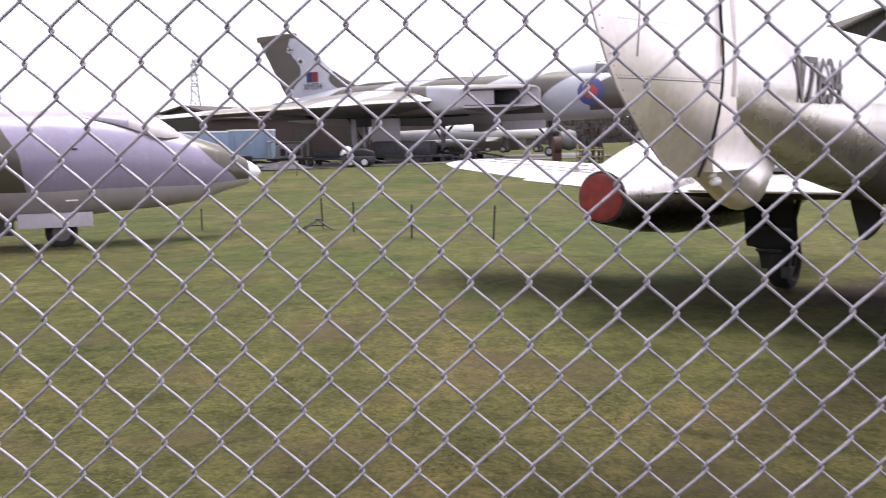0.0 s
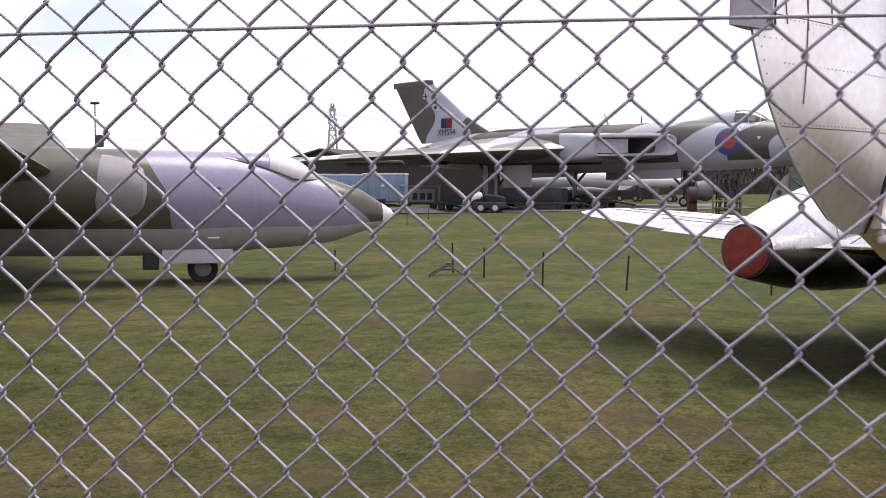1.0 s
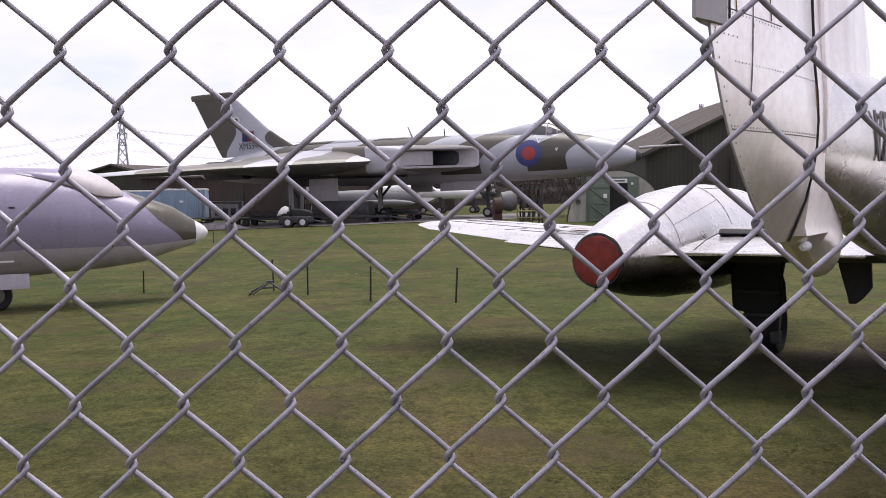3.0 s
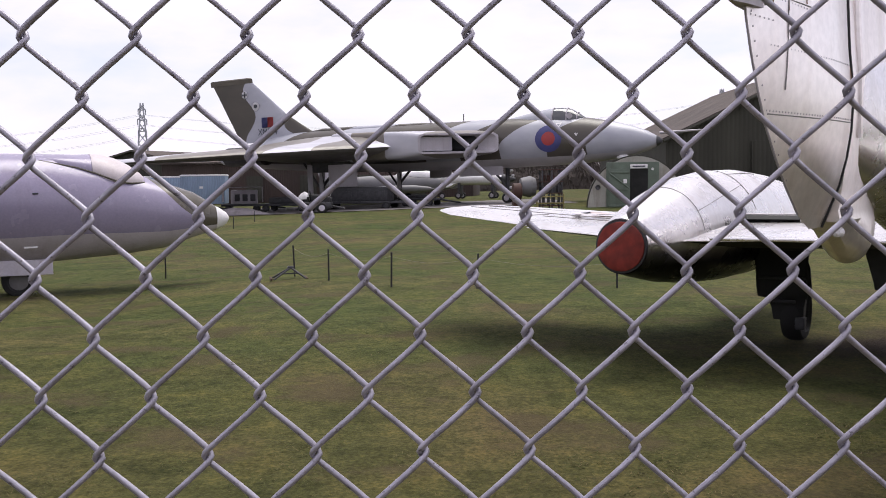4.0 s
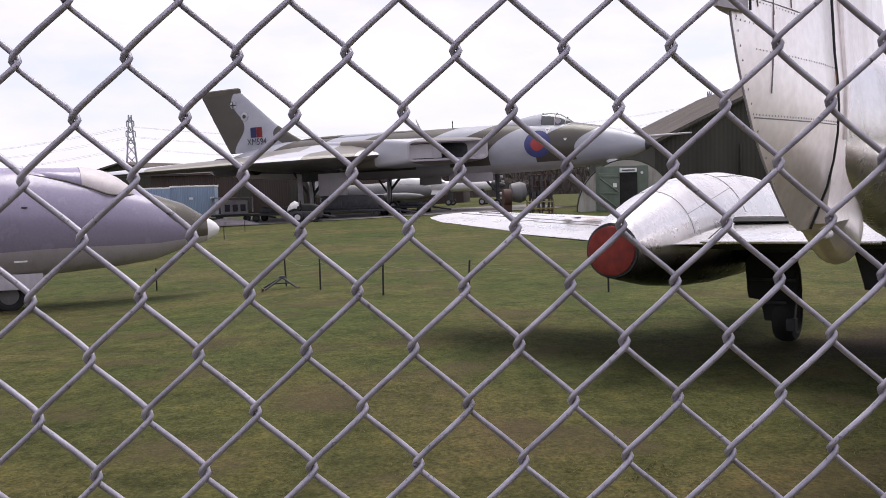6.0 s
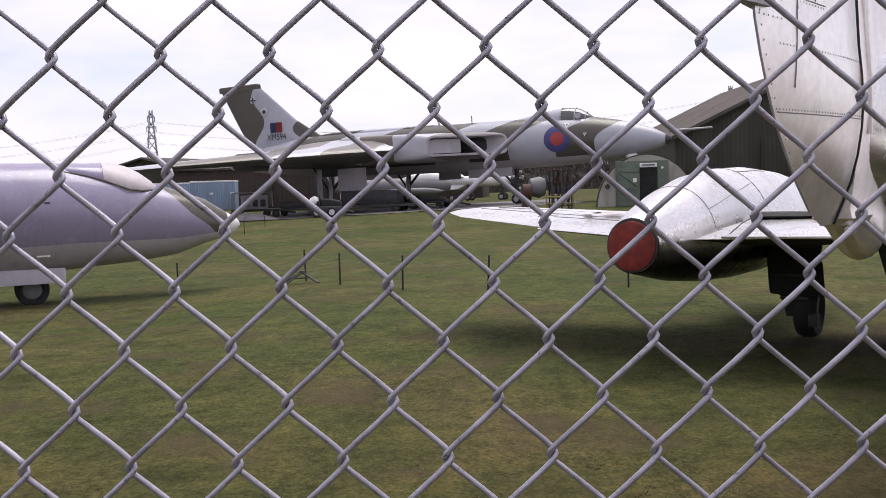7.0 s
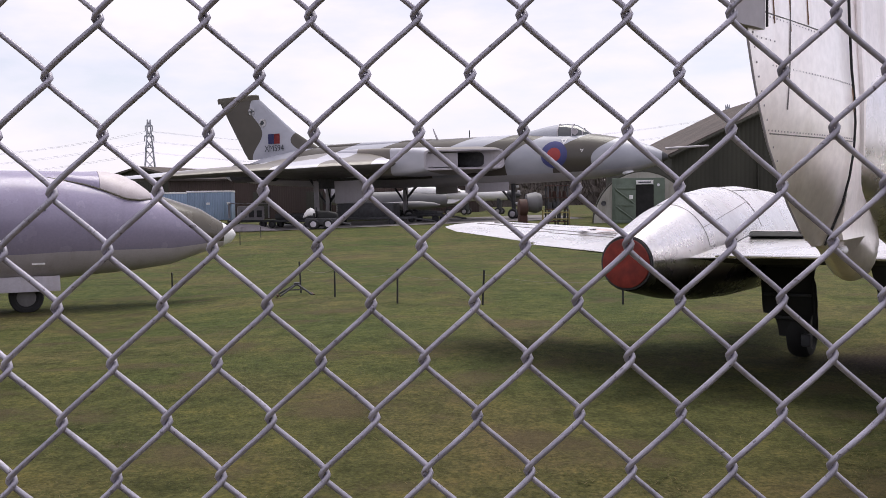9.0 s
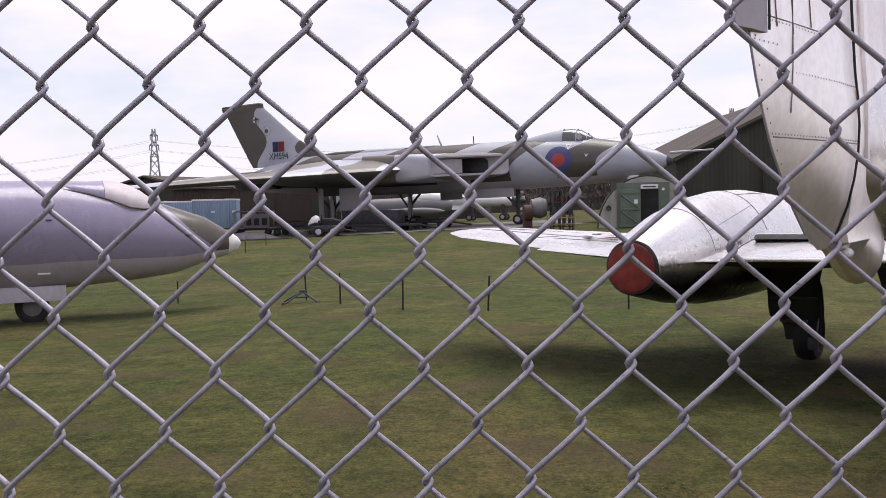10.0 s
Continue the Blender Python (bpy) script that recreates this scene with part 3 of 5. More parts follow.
    # main gear: two bogies
    for s in (-1, 1):
        gx, gy = (-19.3, -4.75) if s < 0 else (-18.5, 4.75)
        leg = part("main_leg", tube([(gx, gy, 0.25), (gx + 0.1, gy, 2.9)], 0.17, 12), M_PALEGREY, t, "thick grey main undercarriage leg")
        part("bogie_beam", tube([(gx + 0.7, gy, 0.25), (gx - 0.7, gy, 0.25)], 0.12, 8), M_DARKMETAL, leg)
        part("drag_strut", tube([(gx, gy, 1.15), (gx + 1.5, gy, 2.75)], 0.09, 8), M_DARKMETAL, leg)
        part("drag_strut", tube([(gx, gy, 0.95), (gx - 1.2, gy, 2.75)], 0.07, 8), M_DARKMETAL, leg)
        part("brake_pipe", tube([(gx + 0.2, gy - 0.2, 0.4), (gx + 0.3, gy - 0.25, 1.3), (gx + 0.1, gy - 0.2, 2.6)], 0.03, 6), M_BLACK, leg)
        part("gear_bay", box(2.6, 1.1, 0.9, 0.05, (gx + 0.9, gy, 2.05)), M_DARKMETAL, t, "dark open undercarriage bay")
        for dx in (-0.48, 0.48):
            for dy in (-0.45, 0.45):
                wheel(t, (gx + dx, gy + dy, 0.18), 0.35, 0.24)
        part("gear_door", box(1.85 if s < 0 else 1.6, 0.06, 1.3 if s < 0 else 1.0, 0.02, (-17.48 if s < 0 else -15.7, s * 5.5, 1.16 if s < 0 else 1.5)), M_PALEGREY if s < 0 else M_UNDER, t, "large pale undercarriage door")
        if s < 0:
            part("gear_door", box(0.34, 0.05, 1.75, 0.02, (-19.75, s * 5.3, 0.75)), M_PALEGREY, t)
    # nose gear
    leg = part("nose_leg", tube([(-9.23, 0, 0.18), (-9.2, 0, 2.2)], 0.13, 10), M_DARKMETAL, t, "dark nose undercarriage leg")
    part("nose_strut", tube([(-9.2, 0, 0.75), (-10.3, 0, 2.0)], 0.07, 8), M_DARKMETAL, leg)
    for dx, dz in ((0.35, 1.75), (0.28, 0.75), (0.42, 1.45)):
        part("landing_lamp", spun([(0.1, 0.01), (0.06, 0.09), (-0.08, 0.07)], "x", 12, None, (-9.2 + dx, -0.3, dz)), M_WHITE, leg, "bright landing lamp")
        part("lamp_bracket", tube([(-9.2, 0, dz), (-9.2 + dx - 0.06, -0.28, dz)], 0.025, 6), M_DARKMETAL, leg)
    for dy in (-0.25, 0.25):
        wheel(t, (-9.23, dy, 0.13), 0.3, 0.2)
    part("nose_gear_door", box(2.8, 0.05, 0.55, 0.02, (-10.7, -0.55, 1.5)), M_PALEGREY, t, "long pale nose gear door")
    return t


delta_bomber()


# ---- the silver twin jet with its tail to the fence ----
def silver_jet():
    t = thing("silver_jet", pose(4.05, 6.348, -0.13, 0, 0, 55.0), "weathered silver twin-engined jet with red engine covers", "aircraft")
    rows = [(8.6, 1.45, 0.03, 0.03), (8.2, 1.46, 0.25, 0.26), (7.2, 1.5, 0.45, 0.5), (5.6, 1.55, 0.58, 0.66), (3.5, 1.6, 0.62, 0.72), (1.6, 1.64, 0.60, 0.70),
            (0.0, 1.72, 0.53, 0.60), (-1.2, 1.78, 0.42, 0.51), (-2.0, 1.83, 0.32, 0.46), (-2.8, 1.89, 0.22, 0.40), (-3.5, 1.95, 0.13, 0.30), (-3.95, 1.97, 0.03, 0.2)]
    part("fuselage", loft([oval(x, 0, z, w, h) for x, z, w, h in rows], mats=lambda k, i: 1 if k < 8 and 22 <= i <= 31 else 0), [M_SILVER, M_UNDERSHADE], t, "silver fuselage with rain streaks, belly shade painted in")
    part("canopy", loft([oval(x, 0, z, w, h, 0.2, 24) for x, z, w, h in ((6.8, 2.0, 0.05, 0.03), (6.2, 2.05, 0.34, 0.35), (5.0, 2.15, 0.4, 0.42), (3.6, 2.15, 0.38, 0.36), (2.4, 2.1, 0.25, 0.2), (1.9, 2.1, 0.05, 0.05))]), M_GLASS, t, "glazed two-seat canopy")
    for s in (-1, 1):
        y = s * 2.6
        rows = [(5.7, 1.10, 0.30, 0.30, 0.30), (5.6, 1.10, 0.40, 0.40, 0.36), (5.2, 1.12, 0.50, 0.51, 0.42), (4.6, 1.12, 0.56, 0.59, 0.46), (4.0, 1.12, 0.58, 0.66, 0.465), (3.0, 1.12, 0.58, 0.71, 0.475), (2.2, 1.12, 0.56, 0.695, 0.465), (1.5, 1.13, 0.51, 0.625, 0.44),
                (0.8, 1.14, 0.41, 0.485, 0.375), (0.3, 1.145, 0.31, 0.355, 0.295), (0.0, 1.15, 0.245, 0.245, 0.245), (0.02, 1.15, 0.215, 0.215, 0.215)]
        part("nacelle", loft([oval(x, y, z, w, a, b, 48) for x, z, w, a, b in rows], mats=lambda k, i: 0), M_SHADED_SILVER, t, "bulged silver engine nacelle, shade painted in below")
        cover = part("engine_cover", spun([(-0.03, 0.002), (-0.031, 0.1), (-0.03, 0.2), (-0.024, 0.216), (0.03, 0.218)], "x", 36, None, (-0.01, y, 1.15)), M_RED, t, "scuffed red blanking cover over the jet pipe")
        part("cover_rim", spun([(0.005, 0.219), (0.005, 0.236), (0.03, 0.236), (0.03, 0.219)], "x", 36, None, (-0.02, y, 1.15)), M_DARKMETAL, cover)
        # wing panels: inner and outer
        inner = [aerofoil((3.5, s * 0.4, 1.20), (0.6, s * 0.4, 1.21), 0.34), aerofoil((3.5, s * 2.6, 1.17), (0.55, s * 2.6, 1.165), 0.34)]
        part("inner_wing", loft(inner, mats=lambda k, i: 1 if i >= 9 else 0), [M_SILVER, M_UNDERSHADE], t, "silver inner wing, dark below")
        part("inner_flap", box(0.42, 1.5, 0.03, 0.01, (0.74, s * 1.25, 1.185)), M_SILVER, t, "wing flap with a dark slot")
        outer = [aerofoil((3.5, s * 2.6, 1.14), (0.95, s * 2.6, 1.13), 0.33), aerofoil((3.2, s * 4.13, 1.26), (1.08, s * 4.13, 1.24), 0.24), aerofoil((3.2, s * 4.15, 1.26), (1.2, s * 4.15, 1.25), 0.24), aerofoil((2.95, s * 5.35, 1.37), (1.5, s * 5.35, 1.35), 0.14),
                 aerofoil((2.75, s * 5.65, 1.39), (1.75, s * 5.65, 1.38), 0.09), aerofoil((2.4, s * 5.81, 1.40), (1.95, s * 5.81, 1.39), 0.04)]
        part("outer_wing", loft(outer, mats=lambda k, i: 1 if i >= 9 else 0), [M_SILVER, M_UNDERSHADE], t, "silver outer wing with panel lines")
        for y0, x0, y1, x1 in ((3.25, 1.55, 5.35, 1.95), (3.15, 1.22, 4.05, 1.3), (4.13, 1.1, 4.15, 1.62), (3.15, 2.3, 5.35, 2.35)):
            zz = lambda yy: 1.26 + (yy - 2.6) * 0.06
            part("panel_line", tube([(x0, s * y0, zz(y0) + 0.018 - 0.0), (x1, s * y1, zz(y1) + 0.01)], 0.0045, 4), M_FADED, t)
        for r0, r1, mt in ((0.24, 0.34, M_WORNBLUE), (0.0, 0.13, M_WORNRED)):
            disc = [[V(2.15 + r * math.cos(q), s * (3.75 + r * math.sin(q)), 1.362 + 0.052 * r * math.sin(q) - 0.012 * abs(r * math.cos(q)) / 0.34) for q in [2 * math.pi * i / 28 for i in range(28)]] for r in (max(r0, 0.002), (r0 + r1) / 2, r1)]
            part("wing_roundel", loft(disc, (r0 == 0.0, False)), mt, t, "sun-faded wing roundel")
        part("intake_ring", spun([(5.62, 0.33), (5.74, 0.34), (5.72, 0.28), (5.3, 0.26)], "x", 28, None, (0, y, 1.10)), M_SILVER, t)
        # main gear
        gx, gy = 2.75, s * 1.78
        leg = part("main_leg", tube([(gx, gy, 0.3), (gx - 0.05, gy, 1.05)], 0.075, 12), M_DARKMETAL, t, "black main undercarriage leg")
        part("drag_brace", tube([(gx, gy, 0.4), (gx + 0.5, gy, 1.0)], 0.035, 8), M_DARKMETAL, leg)
        wheel(t, (gx, gy, 0.31), 0.31, 0.22, rim=M_DARKMETAL)
        # stepped fairing and door behind the wheel: y out, y in, height
        shape = ((2.13, 1.62, 1.16), (2.125, 1.60, 0.90), (2.12, 1.57, 0.80), (2.11, 1.555, 0.57), (2.10, 1.60, 0.49), (2.0, 1.62, 0.475), (1.965, 1.64, 0.38), (1.945, 1.65, 0.25))
        part("rear_door", loft([[V(2.38 + dx + 0.012 * k, s * yy, z) for yy, dx in ((a, 0), (b, 0.01), (b, 0.04), (a, 0.03))] for k, (a, b, z) in enumerate(shape)]), M_BLACK, t, "dark stepped undercarriage fairing")
        for z, w in ((0.98, 0.46), (0.68, 0.48), (0.44, 0.28)):
            part("door_rib", box(0.03, w, 0.03, 0.008, (2.37, s * 1.84, z)), M_DARKMETAL, t)
        part("torque_link", loft([[V(x - 0.02, gy - 0.05 + 0.02 * k, z), V(x, gy - 0.05 + 0.02 * k, z), V(x, gy + 0.05 - 0.02 * k, z), V(x - 0.02, gy + 0.05 - 0.02 * k, z)] for k, (x, z) in enumerate(((gx - 0.1, 0.78), (gx - 0.22, 0.6), (gx - 0.1, 0.42)))]), M_DARKMETAL, leg)
        part("hydraulic_pipe", tube([(gx - 0.3, s * 1.60, 0.3), (gx - 0.38, s * 1.56, 0.55), (gx - 0.34, s * 1.60, 0.8), (gx - 0.3, s * 1.63, 1.1)], 0.02, 6), M_BLACK, leg)
        part("brake_block", box(0.1, 0.1, 0.13, 0.02, (gx - 0.32, s * 1.66, 0.16)), M_DARKMETAL, leg)
        part("flap_slot", loft([[V(1.60, s * q, 1.335), V(1.66, s * q, 1.372), V(1.72, s * q, 1.37), V(1.70, s * q, 1.30)] for q in (2.02, 1.6, 1.1)]), M_BLACK, t, "dark slot ahead of the flap")
        part("slot_lip", tube([(1.70, s * 2.02, 1.378), (1.70, s * 1.6, 1.38), (1.70, s * 1.1, 1.38)], 0.008, 6), M_SILVER_DULL, t)
        part("panel_seam", tube([(0.62, s * 1.98, 1.19), (1.1, s * 1.98, 1.295), (1.6, s * 1.98, 1.355)], 0.006, 5), M_DARKMETAL, t)

        def over(x, deg):
            """A point on the skin of the nacelle."""
            xs = [r[0] for r in rows[:-1]][::-1]
            z, w, a = (float(np.interp(x, xs, [r[k] for r in rows[:-1]][::-1])) for k in (1, 2, 3))
            return V(x, y + w * math.cos(radians(deg)) * 1.003, z + a * math.sin(radians(deg)) * 1.003)

        for pts in ([over(0.95, q) for q in range(15, 171, 8)], [over(2.3, q) for q in range(20, 161, 8)], [over(0.95 + 0.17 * k, 145 - 2.0 * k) for k in range(9)], [over(0.95 + 0.17 * k, 35 + 2.0 * k) for k in range(9)], [over(2.3 + 0.2 * k, 110) for k in range(6)], [over(2.3 + 0.2 * k, 70) for k in range(6)]):
            part("panel_seam", tube(pts, 0.0035, 5), M_FADED, t)
    # inner undercarriage door hanging beneath the belly
    for s in (-1, 1):
        part("inner_door", loft([[V(2.70, s * a, z), V(2.70, s * b, z), V(2.76, s * b, z), V(2.76, s * a, z)] for a, b, z in ((1.11, 0.79, 1.12), (1.10, 0.79, 0.97), (1.04, 0.78, 0.75), (1.01, 0.86, 0.64), (1.0, 0.93, 0.58))]), M_DARKMETAL, t, "dark inner undercarriage door")
    # nose gear
    leg = part("nose_leg", tube([(6.9, 0, 0.2), (6.8, 0, 1.1)], 0.06, 10), M_DARKMETAL, t, "dark nose undercarriage leg")
    part("fork", box(0.3, 0.16, 0.12, 0.03, (6.9, 0, 0.28)), M_DARKMETAL, leg)
    wheel(t, (6.95, 0, 0.24), 0.24, 0.14)
    part("nose_gear_door", box(0.5, 0.03, 0.45, 0.01, (6.75, 0.2, 0.62)), M_DARKMETAL, t)
    # fixed fin: sections by height
    up = (0, 1, 0)
    YC = 0.06        # the tail stands a little off the centre line
    def post(z, le, te, th):
        """A fin section, thickest at its square rear edge."""
        half = [(0.0, 0.0), (0.04, 0.32), (0.12, 0.55), (0.3, 0.8), (0.6, 0.97), (0.97, 1.0), (1.0, 0.95)]
        if z < 1.53:
            half = [(0.0, 0.0), (0.06, 0.42), (0.2, 0.8), (0.45, 1.0), (0.75, 0.86), (0.93, 0.5), (1.0, 0.05)]
        pts = [(le + (te - le) * k, th / 2 * q) for k, q in half]
        return [V(x, YC - q, z) for x, q in pts] + [V(x, YC + q, z) for x, q in pts[:0:-1]]
    def blade(z, o, c, th):
        """A rudder section, square at the hinge and thin at the rear edge."""
        half = [(0.0, 0.92), (0.02, 1.0), (0.25, 0.9), (0.5, 0.66), (0.8, 0.28), (1.0, 0.03)]
        pts = [(-4.065 - o - c * k, th / 2 * q) for k, q in half]
        return [V(x, YC - q, z) for x, q in pts] + [V(x, YC + q, z) for x, q in pts[::-1]]
    sections = [(1.362, -3.45, -3.56, 0.03), (1.372, -3.40, -3.62, 0.08), (1.395, -3.33, -3.70, 0.13), (1.43, -3.26, -3.79, 0.165), (1.475, -3.18, -3.90, 0.175), (1.52, -3.10, -4.02, 0.17), (1.56, -3.05, -4.05, 0.155), (1.6, -3.0, -4.05, 0.14), (1.7, -2.9, -4.05, 0.17), (1.82, -2.8, -4.05, 0.20), (1.95, -2.5, -4.05, 0.22),
                (2.1, -2.35, -4.05, 0.22), (2.4, -2.3, -4.05, 0.18), (3.2, -2.9, -4.05, 0.14), (4.0, -3.45, -4.05, 0.08)]
    part("fin", loft([post(*r) for r in sections]), M_SILVER_DULL, t, "silver tail fin with a rounded foot")
    part("fillet_strip", tube([(-3.95, YC - 0.085, 2.9), (-3.93, YC - 0.10, 2.3), (-3.92, YC - 0.11, 2.1), (-3.91, YC - 0.107, 1.88)], 0.016, 8), M_SILVER_DULL, t, "raised fairing strip along the fin post")
    part("tail_lamp", spun([(-0.03, 0.003), (-0.02, 0.016), (0.03, 0.022)], "x", 14, None, (-3.98, YC - 0.05, 1.515)), M_WHITE, t, "small pale tail lamp")
    # rudder: height, hinge offset, chord, thickness
    rows = [(1.54, 0.0, 0.16, 0.012), (1.6, 0.0, 0.33, 0.06), (1.7, 0.0, 0.50, 0.14), (1.8, 0.0, 0.635, 0.19), (1.9, 0.0, 0.755, 0.22), (2.0, 0.0, 0.84, 0.23), (2.1, 0.0, 0.91, 0.22), (2.2, 0.0, 0.965, 0.20), (2.4, 0.0, 1.03, 0.18), (2.8, 0.0, 1.07, 0.15), (3.4, 0.0, 0.9, 0.11), (3.9, 0.0, 0.55, 0.07)]
    rudder = part("rudder", loft([blade(*r) for r in rows]), M_SILVER_DULL, t, "silver riveted rudder with rust runs")
    part("trailing_strip", tube([V(-4.065 - c, YC, z) for z, o, c, th in rows[1:]], 0.004, 6), M_PALEGREY, rudder, "grey edge strip of the rudder")
    part("trim_tab", loft([[V(x, YC + q, z + 0.03 * (x + 5.0) * (z < 2.5)) for x, q in ((-4.955, -0.03), (-5.07, -0.022), (-5.18, -0.006), (-5.18, 0.006), (-5.07, 0.022), (-4.955, 0.03))] for z in (2.235, 2.6, 3.0)]), M_PALEGREY, rudder, "pale grey trim tab")
    part("tab_gap", tube([(-4.948, YC - 0.034, 2.245), (-4.95, YC - 0.03, 3.0)], 0.004, 6), M_BLACK, rudder)
    part("hinge_gap", tube([(-4.057, YC - th / 2 * 0.97, z) for z, o, c, th in rows], 0.0075, 8), M_BLACK, t, "dark gap along the rudder hinge")

    def skin(k, z):
        """A point on the near skin of the rudder, k of the chord aft."""
        c, th = (float(np.interp(z, [r[0] for r in rows], [r[q] for r in rows])) for q in (2, 3))
        return V(-4.065 - c * k, YC - th / 2 * float(np.interp(k, [0.0, 0.02, 0.25, 0.5, 0.8, 1.0], [0.92, 1.0, 0.9, 0.66, 0.28, 0.03])) - 0.001, z)

    rivet = bpy.data.meshes.new("rivet")
    bm = spun([(-0.0015, 0.001), (-0.001, 0.004), (0.002, 0.0045)], "y", 8)
    bm.to_mesh(rivet)
    bm.free()
    rivet.materials.append(M_PALEGREY)
    for z, k0, k1, n in ((1.94, 0.03, 0.97, 34), (2.14, 0.03, 0.84, 30), (2.285, 0.42, 0.93, 20), (2.215, 0.80, 0.97, 6)):
        for q in range(n):
            p = new("rivet", rivet)
            p.parent = rudder
            p.matrix_local = Matrix.Translation(skin(k0 + (k1 - k0) * q / (n - 1), z)) @ Matrix.Diagonal((0.7, 0.7, 0.7, 1))
    for q in range(20):
        p = new("rivet", rivet)
        p.parent = rudder
        p.matrix_local = Matrix.Translation(skin(0.965, 1.72 + 0.042 * q)) @ Matrix.Diagonal((0.8, 0.8, 0.8, 1))
    for z, k0, k1 in ((1.93, 0.02, 0.97), (2.295, 0.4, 0.93)):
        part("skin_seam", tube([skin(k0 + (k1 - k0) * q / 8, z) for q in range(9)], 0.0022, 5), M_FADED, rudder)
    part("skin_seam", tube([skin(0.68 / c, z) for z, c in ((2.01, 0.877), (2.1, 0.94), (2.2, 1.0), (2.4, 1.06), (2.6, 1.08))], 0.003, 5), M_FADED, rudder)
    for k, z0, z1 in ((0.79, 2.27, 2.6), (0.66, 2.26, 2.7), (0.02, 2.04, 2.13), (0.5, 2.3, 2.6)):
        part("rust_run", tube([skin(k, z) for z in (z0, (z0 + z1) / 2, z1)], 0.0022, 5), M_RUSTRUN, rudder, "thin rust run")
    # access panels and a filler on the rear fuselage
    for x, z, w, h in ((-2.1, 1.75, 0.3, 0.12),):
        y = -(0.19 if x < -3 else 0.345)
        part("access_panel", tube([(x - w / 2, y + 0.02, z), (x - w / 2, y, z + h), (x + w / 2, y - 0.045, z + h), (x + w / 2, y - 0.045, z), (x - w / 2, y + 0.02, z)], 0.004, 5), M_INK, t, "outline of an access panel")
    # tailplane high on the fin
    for s in (-1, 1):
        part("tailplane", loft([aerofoil((-2.7, s * 0.03, 3.15), (-3.9, s * 0.03, 3.15), 0.14), aerofoil((-3.0, s * 2.0, 3.15), (-3.8, s * 2.0, 3.15), 0.07)]), M_SILVER_DULL, t, "silver tailplane")
    writing("serial", "VZ634", 0.32, pose(-3.12, -0.186, 1.86, 88, 0, -7.3) @ Matrix.Diagonal((0.62, 1, 1, 1)), M_FADED, t)
    return t


silver_jet()


